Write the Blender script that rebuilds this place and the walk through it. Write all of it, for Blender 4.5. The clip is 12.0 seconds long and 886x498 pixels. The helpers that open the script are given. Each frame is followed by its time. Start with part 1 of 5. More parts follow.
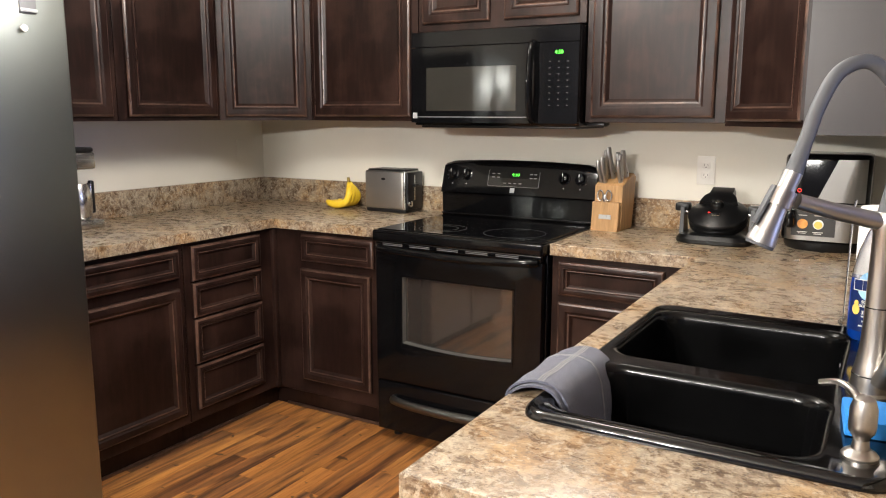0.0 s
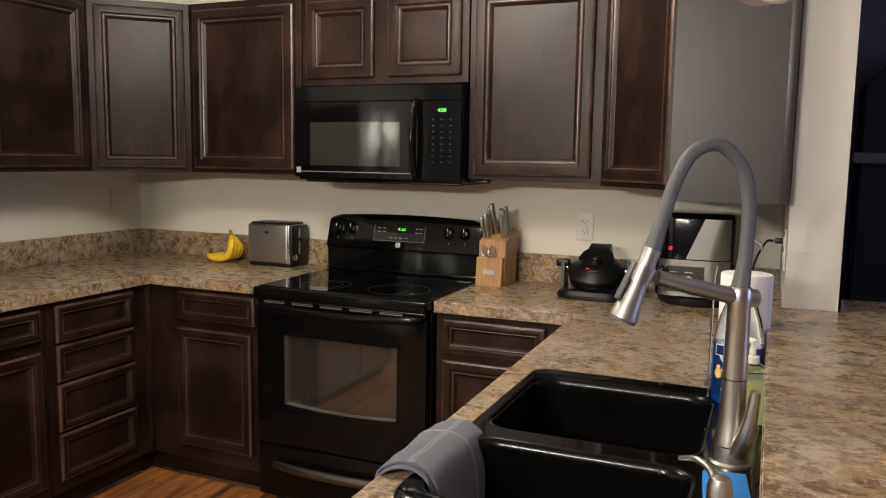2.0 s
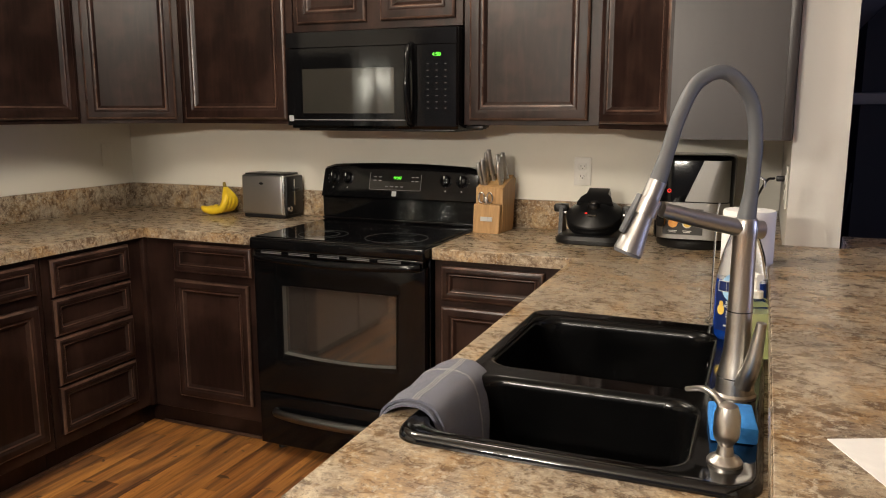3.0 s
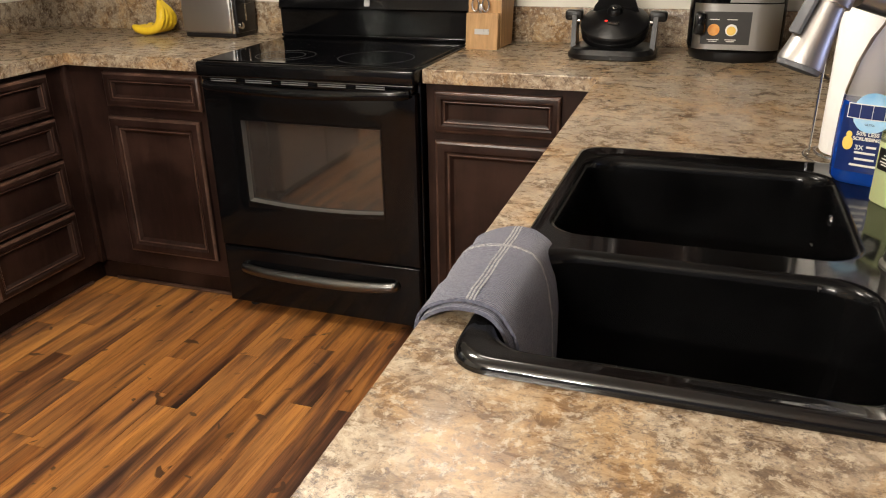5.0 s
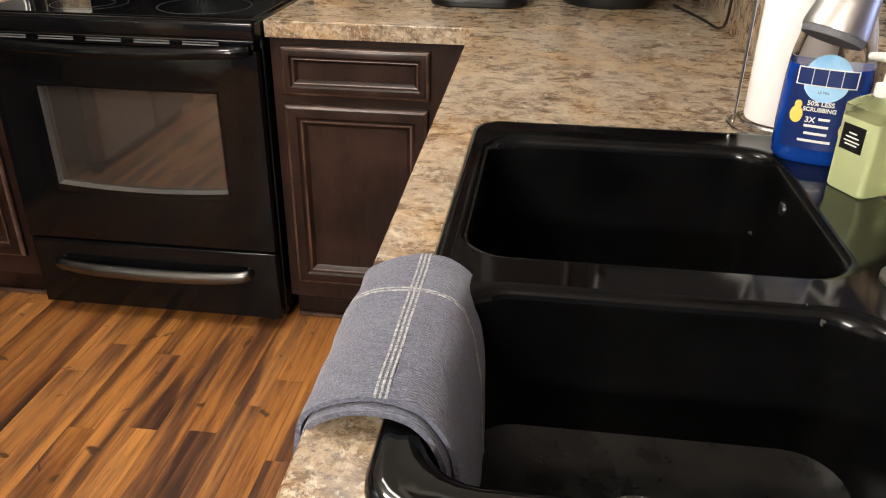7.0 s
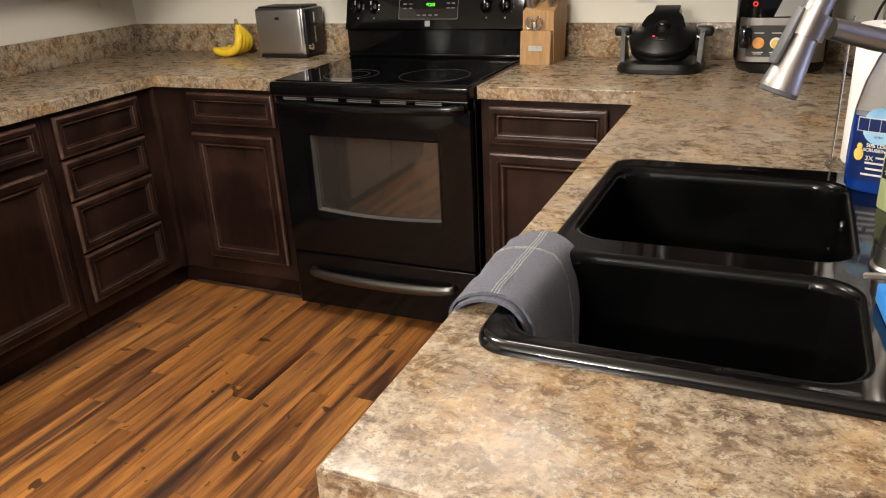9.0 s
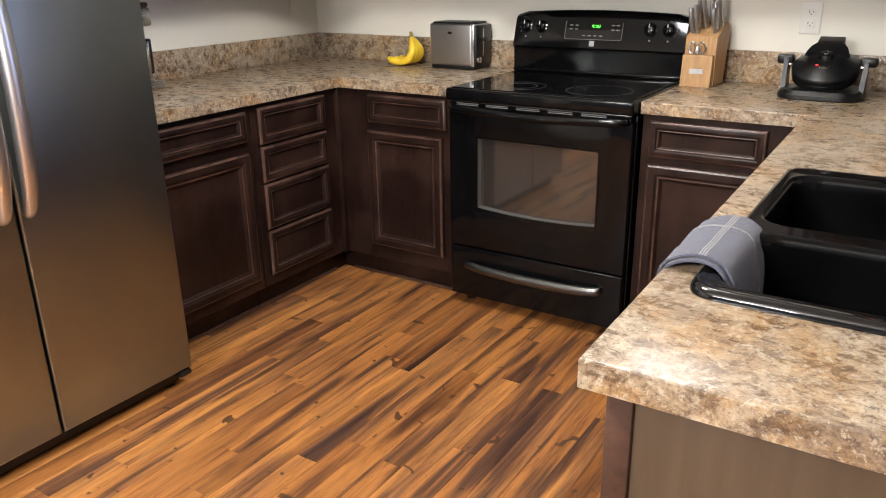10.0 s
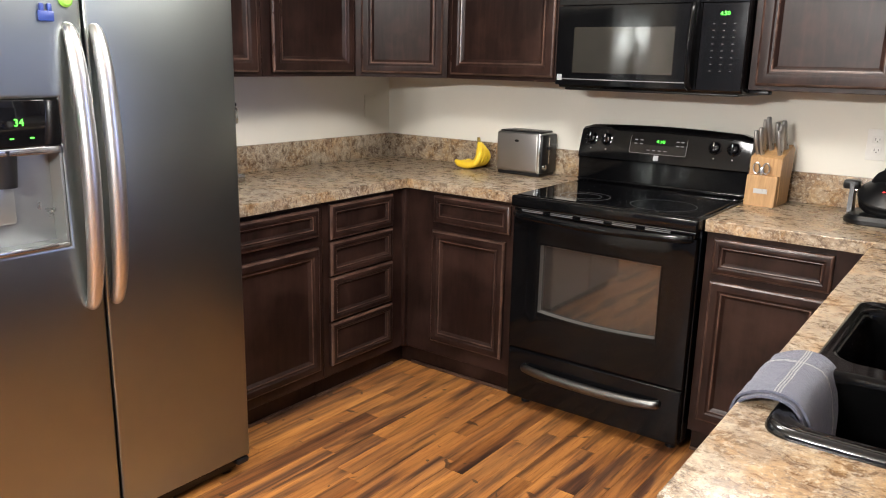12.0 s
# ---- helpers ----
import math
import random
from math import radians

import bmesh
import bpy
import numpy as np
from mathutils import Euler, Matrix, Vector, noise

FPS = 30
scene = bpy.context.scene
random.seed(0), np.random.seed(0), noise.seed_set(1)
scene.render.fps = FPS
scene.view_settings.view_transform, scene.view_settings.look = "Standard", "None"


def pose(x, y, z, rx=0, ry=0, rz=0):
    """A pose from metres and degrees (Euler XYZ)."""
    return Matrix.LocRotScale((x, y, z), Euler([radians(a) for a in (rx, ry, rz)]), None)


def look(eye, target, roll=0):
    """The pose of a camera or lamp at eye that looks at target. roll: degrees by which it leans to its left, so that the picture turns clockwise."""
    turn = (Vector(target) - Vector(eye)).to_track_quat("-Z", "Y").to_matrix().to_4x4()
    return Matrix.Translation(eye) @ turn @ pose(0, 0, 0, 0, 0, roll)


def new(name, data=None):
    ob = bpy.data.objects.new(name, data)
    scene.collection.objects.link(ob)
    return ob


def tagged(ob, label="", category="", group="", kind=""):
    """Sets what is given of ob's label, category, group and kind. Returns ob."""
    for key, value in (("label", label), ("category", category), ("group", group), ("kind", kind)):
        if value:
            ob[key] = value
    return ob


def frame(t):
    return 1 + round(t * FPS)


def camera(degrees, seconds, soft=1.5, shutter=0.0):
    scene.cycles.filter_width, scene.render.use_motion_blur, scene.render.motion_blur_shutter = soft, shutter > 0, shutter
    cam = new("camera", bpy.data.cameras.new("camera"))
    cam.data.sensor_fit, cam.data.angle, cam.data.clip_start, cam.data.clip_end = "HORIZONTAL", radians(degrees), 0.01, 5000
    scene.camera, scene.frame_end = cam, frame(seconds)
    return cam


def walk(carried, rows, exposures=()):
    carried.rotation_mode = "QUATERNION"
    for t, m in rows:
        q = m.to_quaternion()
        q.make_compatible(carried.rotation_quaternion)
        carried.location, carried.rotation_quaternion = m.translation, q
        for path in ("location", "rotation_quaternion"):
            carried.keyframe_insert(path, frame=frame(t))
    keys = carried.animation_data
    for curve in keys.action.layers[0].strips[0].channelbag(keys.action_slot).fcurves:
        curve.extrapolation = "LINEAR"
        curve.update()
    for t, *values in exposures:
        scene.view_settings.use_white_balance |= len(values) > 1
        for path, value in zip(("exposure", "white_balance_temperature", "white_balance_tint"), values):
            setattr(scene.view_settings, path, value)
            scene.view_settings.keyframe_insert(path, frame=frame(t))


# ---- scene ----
cam = camera(59.4, 12.0, 1.1)
PATH = [
    (0, (0.08, 0.058, 1.387), (-0.921, 1.755, 1.044), 0.1),
    (0.5, (0.088, 0.069, 1.393), (-0.892, 1.778, 1.052), -0.2),
    (1, (0.094, 0.084, 1.394), (-0.804, 1.838, 1.054), 0.2),
    (1.5, (0.108, 0.11, 1.412), (-0.688, 1.916, 1.087), 0.7),
    (2, (0.106, 0.111, 1.44), (-0.666, 1.941, 1.206), 0.9),
    (2.5, (0.106, 0.108, 1.441), (-0.66, 1.946, 1.253), 0.6),
    (3, (0.088, 0.122, 1.406), (-0.663, 1.943, 1.058), -0.0),
    (3.5, (0.047, 0.122, 1.377), (-0.686, 1.918, 0.891), -0.6),
    (5.5, (-0.262, 0.66, 1.311), (-0.715, 2.403, 0.441), 0.7),
    (6, (-0.312, 0.777, 1.294), (-0.527, 2.538, 0.37), 1.1),
    (6.5, (-0.335, 0.803, 1.29), (-0.528, 2.563, 0.36), 1.1),
    (8.5, (-0.125, 0.488, 1.363), (-0.736, 2.225, 0.583), -2.3),
    (9, (-0.092, 0.373, 1.377), (-0.869, 2.053, 0.621), -3.0),
    (9.5, (-0.115, 0.224, 1.377), (-0.972, 1.89, 0.676), -1.7),
    (10, (-0.142, 0.062, 1.372), (-1.16, 1.639, 0.682), -0.9),
    (10.5, (-0.161, 0.007, 1.383), (-1.268, 1.536, 0.722), 0.4),
    (11, (-0.163, 0.008, 1.394), (-1.296, 1.541, 0.79), 0.9),
    (11.5, (-0.165, 0.003, 1.412), (-1.308, 1.539, 0.835), 0.7),
    (12, (-0.165, -0.005, 1.438), (-1.32, 1.557, 0.965), 1.3),
]
EXPOSURES = [(0, 0.27, 6150, 10), (1.0, 0.24, 6050, 10), (1.5, -0.12, 6200, 10), (2.0, -0.46, 6550, 10), (2.5, -0.40, 6700, 10), (3.0, -0.33, 6850, 10), (3.5, -0.33, 7050, 10), (5.5, -0.02, 6450, 10), (6.0, -0.07, 6400, 10), (6.5, 0.12, 6250, 10), (8.5, -0.05, 6500, 10), (9.0, -0.12, 6450, 10), (9.5, 0.1, 6050, 10), (10.5, 0.27, 5850, 10), (11.0, 0.27, 5850, 10), (12, 0.4, 5950, 10)]
walk(cam, [(t, look(eye, target, roll)) for t, eye, target, roll in PATH], EXPOSURES)

# ---- light ----
world = bpy.data.worlds.new("world")
world.use_nodes = True
scene.world = world
sky = world.node_tree.nodes.new("ShaderNodeTexSky")
sky.sky_type, sky.sun_disc = "NISHITA", False
sky.sun_elevation, sky.sun_rotation = radians(3), radians(200)
world.node_tree.links.new(sky.outputs[0], world.node_tree.nodes["Background"].inputs[0])
world.node_tree.nodes["Background"].inputs[1].default_value = 0.08


def area_lamp(name, m, size, power, colour):
    data = bpy.data.lights.new(name, "AREA")
    data.shape, data.size, data.energy, data.color = "DISK", size, power, colour
    ob = new(name, data)
    ob.matrix_world = m
    return ob


WARM = (1.0, 0.93, 0.83)
for lamp_x, lamp_y, watts in ((-1.32, 1.58, 74), (-0.84, 2.28, 17)):
    dome_lamp = bpy.data.lights.new("ceiling_lamp", "POINT")
    dome_lamp.energy, dome_lamp.color, dome_lamp.shadow_soft_size = watts, WARM, 0.15
    new("ceiling_lamp", dome_lamp).location = (lamp_x, lamp_y, 2.265)
for bulb_x in (-1.22, -1.00, -0.78):
    bulb_lamp = bpy.data.lights.new("dining_bulb", "POINT")
    bulb_lamp.energy, bulb_lamp.color, bulb_lamp.shadow_soft_size = 140, WARM, 0.05
    new("dining_bulb", bulb_lamp).location = (bulb_x, -1.20, 1.86)
# added fill from the unseen east side, tints bar and fridge blue
blue_fill_lamp = area_lamp("blue_fill_lamp", pose(3.35, 1.9, 1.5, 0, 90, 0), 1.4, 32, (0.50, 0.58, 1.0))


# ---- materials ----
def material(name):
    m = bpy.data.materials.new(name)
    m.use_nodes = True
    t = m.node_tree
    return m, t.nodes, t.links, t.nodes["Principled BSDF"]


def coords(n, l, stretch=(1, 1, 1), seed=False):
    tc, mp = n.new("ShaderNodeTexCoord"), n.new("ShaderNodeMapping")
    mp.inputs["Scale"].default_value = stretch
    l.new(tc.outputs["Object"], mp.inputs["Vector"])
    if seed:
        info, mul = n.new("ShaderNodeObjectInfo"), n.new("ShaderNodeVectorMath")
        mul.operation = "SCALE"
        mul.inputs[0].default_value = (37.0, 91.0, 53.0)
        l.new(info.outputs["Random"], mul.inputs["Scale"])
        l.new(mul.outputs[0], mp.inputs["Location"])
    return mp.outputs[0]


def noise_node(n, l, vec, scale, detail=6, rough=0.6, distort=0.0):
    t = n.new("ShaderNodeTexNoise")
    t.inputs["Scale"].default_value, t.inputs["Detail"].default_value = scale, detail
    t.inputs["Roughness"].default_value, t.inputs["Distortion"].default_value = rough, distort
    l.new(vec, t.inputs["Vector"])
    return t.outputs["Fac"]


def ramp(n, l, fac, stops):
    r = n.new("ShaderNodeValToRGB")
    e = r.color_ramp.elements
    while len(e) < len(stops):
        e.new(0.5)
    for k, (p, c) in zip(e, stops):
        k.position, k.color = p, (*c, 1) if len(c) == 3 else (c[0], c[0], c[0], 1)
    l.new(fac, r.inputs[0])
    return r.outputs[0]


def blend(n, l, fac, a, b, mode="MIX"):
    x = n.new("ShaderNodeMix")
    x.data_type, x.blend_type = "RGBA", mode
    for sock, v in ((x.inputs[0], fac), (x.inputs[6], a), (x.inputs[7], b)):
        if isinstance(v, (int, float)):
            sock.default_value = v
        elif isinstance(v, tuple):
            sock.default_value = (*v, 1)
        else:
            l.new(v, sock)
    return x.outputs[2]


def bump(n, l, p, height, strength, distance=0.002):
    b = n.new("ShaderNodeBump")
    b.inputs["Strength"].default_value, b.inputs["Distance"].default_value = strength, distance
    l.new(height, b.inputs["Height"])
    l.new(b.outputs[0], p.inputs["Normal"])


def surface(name, a, b, scale=8.0, stretch=(1, 1, 1), rough=(0.4, 0.5), metal=0.0, relief=0.1, fine=120.0, coat=0.0, seed=False, spec=0.5):
    m, n, l, p = material(name)
    v = coords(n, l, stretch, seed)
    big, small = noise_node(n, l, v, scale), noise_node(n, l, v, fine, 3)
    l.new(blend(n, l, ramp(n, l, big, [(0.3, (0,)), (0.7, (1,))]), a, b), p.inputs["Base Color"])
    l.new(ramp(n, l, big, [(0.3, (rough[0],)), (0.7, (rough[1],))]), p.inputs["Roughness"])
    p.inputs["Metallic"].default_value = metal
    p.inputs["Coat Weight"].default_value = coat
    p.inputs["Specular IOR Level"].default_value = spec
    if relief:
        bump(n, l, p, small, relief, 0.001)
    return m


def glow(name, colour, strength):
    m, n, l, p = material(name)
    p.inputs["Base Color"].default_value = (*colour, 1)
    p.inputs["Emission Color"].default_value, p.inputs["Emission Strength"].default_value = (*colour, 1), strength
    return m


def glass(name, colour, rough=0.02, ior=1.45):
    m, n, l, p = material(name)
    p.inputs["Base Color"].default_value = (*colour, 1)
    p.inputs["Transmission Weight"].default_value, p.inputs["Roughness"].default_value, p.inputs["IOR"].default_value = 1.0, rough, ior
    return m


def granite():
    m, n, l, p = material("granite_laminate")
    v = coords(n, l)
    warp = n.new("ShaderNodeTexNoise")
    warp.inputs["Scale"].default_value, warp.inputs["Detail"].default_value = 45, 5
    l.new(v, warp.inputs["Vector"])
    push = n.new("ShaderNodeVectorMath")
    push.operation = "MULTIPLY_ADD"
    push.inputs[1].default_value = (0.012, 0.012, 0.012)
    l.new(warp.outputs["Color"], push.inputs[0])
    l.new(v, push.inputs[2])
    w = push.outputs[0]
    # tan ground with cream drifts, ochre and mauve-grey clouds
    drift = noise_node(n, l, coords(n, l, (0.85, 1.15, 1.0)), 26, 10, 0.78, 0.5)
    c = ramp(n, l, drift, [(0.37, (0.120, 0.086, 0.058)), (0.45, (0.215, 0.158, 0.104)), (0.52, (0.320, 0.250, 0.170)), (0.61, (0.465, 0.390, 0.285))])
    ochre = noise_node(n, l, coords(n, l, (1.2, 0.8, 1.0)), 5.5, 7, 0.66, 0.8)
    c = blend(n, l, ramp(n, l, ochre, [(0.45, (0,)), (0.60, (0.85,))]), c, (1.0, 0.76, 0.45), "MULTIPLY")
    pale = noise_node(n, l, coords(n, l, (1.0, 1.3, 1.0)), 4.2, 7, 0.68, 1.0)
    c = blend(n, l, ramp(n, l, pale, [(0.50, (0,)), (0.66, (0.30,))]), c, (0.500, 0.445, 0.360))
    mauve = noise_node(n, l, coords(n, l, (0.9, 1.2, 1.0)), 7.0, 9, 0.76, 0.7)
    c = blend(n, l, ramp(n, l, mauve, [(0.50, (0,)), (0.62, (0.85,))]), c, (0.50, 0.44, 0.43), "MULTIPLY")
    # small cream flakes with ragged edges
    flakes = noise_node(n, l, w, 78, 6, 0.72, 0.2)
    c = blend(n, l, ramp(n, l, flakes, [(0.545, (0,)), (0.58, (0.70,))]), c, (0.520, 0.450, 0.345))
    # dark brown veins and specks that gather in groups
    group = noise_node(n, l, v, 5.0, 5, 0.65, 0.6)
    veins = noise_node(n, l, w, 105, 7, 0.80, 0.4)
    specks = noise_node(n, l, v, 170, 5, 0.68)
    dark = blend(n, l, 1.0, ramp(n, l, veins, [(0.545, (0,)), (0.60, (0.85,))]), ramp(n, l, group, [(0.42, (0.32,)), (0.60, (1,))]), "MULTIPLY")
    c = blend(n, l, dark, c, (0.060, 0.042, 0.037))
    c = blend(n, l, ramp(n, l, specks, [(0.55, (0,)), (0.62, (0.60,))]), c, (0.080, 0.058, 0.048))
    l.new(c, p.inputs["Base Color"])
    l.new(ramp(n, l, drift, [(0.3, (0.24,)), (0.7, (0.32,))]), p.inputs["Roughness"])
    bump(n, l, p, specks, 0.05, 0.0004)
    return m


def plank_wood():
    m, n, l, p = material("hickory_plank")
    v = coords(n, l, (1, 1, 1), True)
    mp = n.new("ShaderNodeMapping")
    mp.inputs["Scale"].default_value = (10.0, 0.42, 1)
    l.new(v, mp.inputs["Vector"])
    streak = noise_node(n, l, mp.outputs[0], 2.0, 7, 0.60, 0.55)
    mp3 = n.new("ShaderNodeMapping")
    mp3.inputs["Scale"].default_value = (8.0, 0.85, 1)
    l.new(v, mp3.inputs["Vector"])
    zone = noise_node(n, l, mp3.outputs[0], 1.35, 3, 0.5, 0.45)
    c = ramp(n, l, streak, [(0.34, (0.045, 0.022, 0.016)), (0.43, (0.110, 0.049, 0.026)), (0.51, (0.23, 0.100, 0.038)), (0.62, (0.44, 0.200, 0.060))])
    gold = ramp(n, l, streak, [(0.34, (0.20, 0.084, 0.030)), (0.43, (0.42, 0.180, 0.048)), (0.7, (0.60, 0.280, 0.070))])
    c = blend(n, l, ramp(n, l, zone, [(0.44, (0,)), (0.53, (0.88,))]), c, gold)
    smoky = noise_node(n, l, mp3.outputs[0], 0.8, 4, 0.6, 0.7)
    c = blend(n, l, ramp(n, l, smoky, [(0.53, (0,)), (0.66, (0.66,))]), c, (0.30, 0.25, 0.25), "MULTIPLY")
    mp2 = n.new("ShaderNodeMapping")
    mp2.inputs["Scale"].default_value = (60, 3.0, 1)
    l.new(v, mp2.inputs["Vector"])
    grain = noise_node(n, l, mp2.outputs[0], 2.2, 6, 0.7, 0.6)
    c = blend(n, l, ramp(n, l, grain, [(0.38, (0.65,)), (0.50, (0,))]), c, (0.45, 0.32, 0.25), "MULTIPLY")
    knots = noise_node(n, l, v, 15, 2, 0.4, 0.8)
    c = blend(n, l, ramp(n, l, knots, [(0.685, (0,)), (0.72, (0.9,))]), c, (0.045, 0.020, 0.012))
    info = n.new("ShaderNodeObjectInfo")
    c = blend(n, l, 0.9, c, ramp(n, l, info.outputs["Random"], [(0.0, (0.66, 0.58, 0.55)), (0.25, (0.88, 0.82, 0.77)), (0.7, (1.0, 0.97, 0.92)), (1.0, (1.0, 1.0, 1.0))]), "MULTIPLY")
    l.new(c, p.inputs["Base Color"])
    l.new(ramp(n, l, streak, [(0.3, (0.46,)), (0.7, (0.36,))]), p.inputs["Roughness"])
    bump(n, l, p, grain, 0.25, 0.001)
    return m


def cabinet_wood(name, stretch, worn_lit=False):
    m, n, l, p = material(name)
    v = coords(n, l, stretch, True)
    g = noise_node(n, l, v, 9, 4, 0.55, 0.3)
    c = ramp(n, l, g, [(0.28, (0.0085, 0.0038, 0.0030)), (0.55, (0.0148, 0.0071, 0.0055)), (0.78, (0.0260, 0.0118, 0.0086))])
    cloud = noise_node(n, l, coords(n, l), 4.5, 4, 0.55)
    c = blend(n, l, ramp(n, l, cloud, [(0.46, (0,)), (0.70, (0.60,))]), c, (0.052, 0.0260, 0.0188))
    if worn_lit:
        # patchy lighter brown: rubbed glaze, plus edge highlights put into the colour
        edge_tone = noise_node(n, l, coords(n, l, (1, 1, 1), True), 10, 5, 0.65)
        c = blend(n, l, ramp(n, l, edge_tone, [(0.40, (0.15,)), (0.64, (0.90,))]), c, (0.110, 0.060, 0.042))
    p.inputs["Specular IOR Level"].default_value = 0.6 if worn_lit else 0.24
    l.new(c, p.inputs["Base Color"])
    l.new(ramp(n, l, cloud, [(0.3, (0.27 if worn_lit else 0.33,)), (0.7, (0.33 if worn_lit else 0.40,))]), p.inputs["Roughness"])
    return m


def brushed(name, colour, rough, stretch, aniso=0.0):
    m, n, l, p = material(name)
    v = coords(n, l, stretch)
    g = noise_node(n, l, v, 40, 2, 0.5)
    cloud = noise_node(n, l, coords(n, l), 3, 3)
    l.new(blend(n, l, ramp(n, l, cloud, [(0.3, (0,)), (0.7, (1,))]), tuple(0.92 * k for k in colour), colour), p.inputs["Base Color"])
    l.new(ramp(n, l, g, [(0.3, (rough * 0.98,)), (0.7, (rough * 1.02,))]), p.inputs["Roughness"])
    p.inputs["Metallic"].default_value = 1.0
    return m


def cloth(name, a, b):
    m, n, l, p = material(name)
    v = coords(n, l)
    w = n.new("ShaderNodeTexWave")
    w.bands_direction = "Y"
    w.inputs["Scale"].default_value, w.inputs["Distortion"].default_value, w.inputs["Detail"].default_value = 110, 7.0, 3
    l.new(v, w.inputs["Vector"])
    g = noise_node(n, l, v, 270, 4, 0.7)
    l.new(blend(n, l, ramp(n, l, g, [(0.36, (0,)), (0.62, (1,))]), a, b), p.inputs["Base Color"])
    p.inputs["Roughness"].default_value = 0.95
    p.inputs["Sheen Weight"].default_value = 0.3
    both = blend(n, l, 0.7, w.outputs["Color"], g)
    bump(n, l, p, both, 1.0, 0.003)
    return m


def sink_composite(name, rough, spec):
    m, n, l, p = material(name)
    v = coords(n, l)
    spots, film = noise_node(n, l, v, 55, 3, 0.5, 0.8), noise_node(n, l, v, 9, 5, 0.6)
    c = blend(n, l, ramp(n, l, film, [(0.35, (0,)), (0.75, (1,))]), (0.0016, 0.0016, 0.0017), (0.0040, 0.0040, 0.0042))
    c = blend(n, l, ramp(n, l, spots, [(0.76, (0,)), (0.80, (0.5,))]), c, (0.11, 0.105, 0.10))
    l.new(c, p.inputs["Base Color"])
    l.new(ramp(n, l, film, [(0.3, (rough,)), (0.7, (rough + 0.06,))]), p.inputs["Roughness"])
    p.inputs["Specular IOR Level"].default_value = spec
    return m


GRANITE, PLANK = granite(), plank_wood()
WOOD = cabinet_wood("espresso_wood", (6, 6, 0.7))
WORN_LIT = cabinet_wood("worn_highlit_espresso", (5, 5, 5), True)
PANELWOOD = surface("end_panel_laminate", (0.066, 0.043, 0.024), (0.095, 0.063, 0.036), 5, (7, 7, 0.5), (0.42, 0.5), relief=0.05)
SIDEWOOD = surface("cabinet_side_laminate", (0.027, 0.022, 0.022), (0.034, 0.028, 0.028), 4, (3, 3, 0.5), (0.36, 0.42), relief=0.04)
WALL = surface("wall_paint", (0.745, 0.715, 0.625), (0.775, 0.745, 0.655), 2.5, (1, 1, 1), (0.55, 0.65), relief=0.25, fine=160)
WHITEWALL = surface("white_paint", (0.60, 0.585, 0.545), (0.63, 0.615, 0.575), 2.5, (1, 1, 1), (0.55, 0.65), relief=0.2, fine=160)
NAVY = surface("blue_grey_paint", (0.125, 0.132, 0.18), (0.14, 0.147, 0.195), 2.0, (1, 1, 1), (0.6, 0.7), relief=0.2)
CEIL = surface("ceiling_paint", (0.70, 0.68, 0.63), (0.75, 0.73, 0.68), 3, (1, 1, 1), (0.8, 0.9), relief=0.4, fine=90)
STEEL = brushed("brushed_steel", (0.56, 0.565, 0.57), 0.27, (0.15, 0.15, 12))
FRIDGE = brushed("fridge_steel", (0.315, 0.338, 0.326), 0.31, (0.2, 0.2, 14))
CHROME = brushed("polished_steel", (0.74, 0.74, 0.73), 0.22, (1, 1, 1))
BOWED = brushed("satin_handle_steel", (0.70, 0.70, 0.69), 0.34, (1, 1, 1))
NICKEL = brushed("satin_nickel", (0.50, 0.475, 0.445), 0.31, (8, 8, 0.4))
FRYERSTEEL = brushed("dull_appliance_steel", (0.30, 0.29, 0.275), 0.34, (1, 1, 6))
SATIN = brushed("satin_steel", (0.50, 0.49, 0.475), 0.38, (1, 1, 6))
BLACK = surface("black_enamel", (0.0025, 0.0025, 0.0028), (0.0045, 0.0045, 0.005), 6, rough=(0.08, 0.11), relief=0.0, spec=0.24)
GLASSTOP = surface("black_ceramic_glass", (0.003, 0.003, 0.0033), (0.005, 0.005, 0.006), 10, rough=(0.04, 0.06), relief=0.0)
OVENGLASS = surface("smoked_oven_glass", (0.026, 0.022, 0.020), (0.032, 0.027, 0.024), 4, rough=(0.05, 0.07), relief=0.0, coat=1.0, spec=0.9)
SATINBLACK = surface("satin_black_plastic", (0.0035, 0.0035, 0.0038), (0.0055, 0.0055, 0.006), 10, rough=(0.30, 0.38), relief=0.03, spec=0.36)
SMOKE = brushed("smoked_metal", (0.155, 0.155, 0.150), 0.30, (1, 1, 1))
MICROGLASS = surface("microwave_glass", (0.024, 0.023, 0.020), (0.030, 0.028, 0.024), 4, rough=(0.05, 0.07), relief=0.0)
RECESS = surface("dispenser_liner", (0.33, 0.345, 0.335), (0.40, 0.415, 0.40), 6, rough=(0.26, 0.34), metal=0.75, relief=0.0)
LINER = surface("grey_window_rim", (0.065, 0.063, 0.058), (0.085, 0.082, 0.075), 20, rough=(0.35, 0.45), relief=0.0)
SINKBLACK = sink_composite("black_sink_composite", 0.05, 0.5)
BOWLBLACK = sink_composite("satin_black_bowl", 0.13, 0.16)
SCUFFED = surface("scuffed_sink_floor", (0.002, 0.002, 0.002), (0.011, 0.011, 0.010), 22, (1, 1, 1), (0.22, 0.40), relief=0.1, fine=140, spec=0.22)
STICKER = surface("dark_sticker", (0.020, 0.019, 0.018), (0.030, 0.028, 0.026), 30, rough=(0.45, 0.55), relief=0.0)
PLASTIC = surface("black_plastic", (0.006, 0.006, 0.0065), (0.009, 0.009, 0.010), 10, rough=(0.30, 0.40), relief=0.05, spec=0.4)
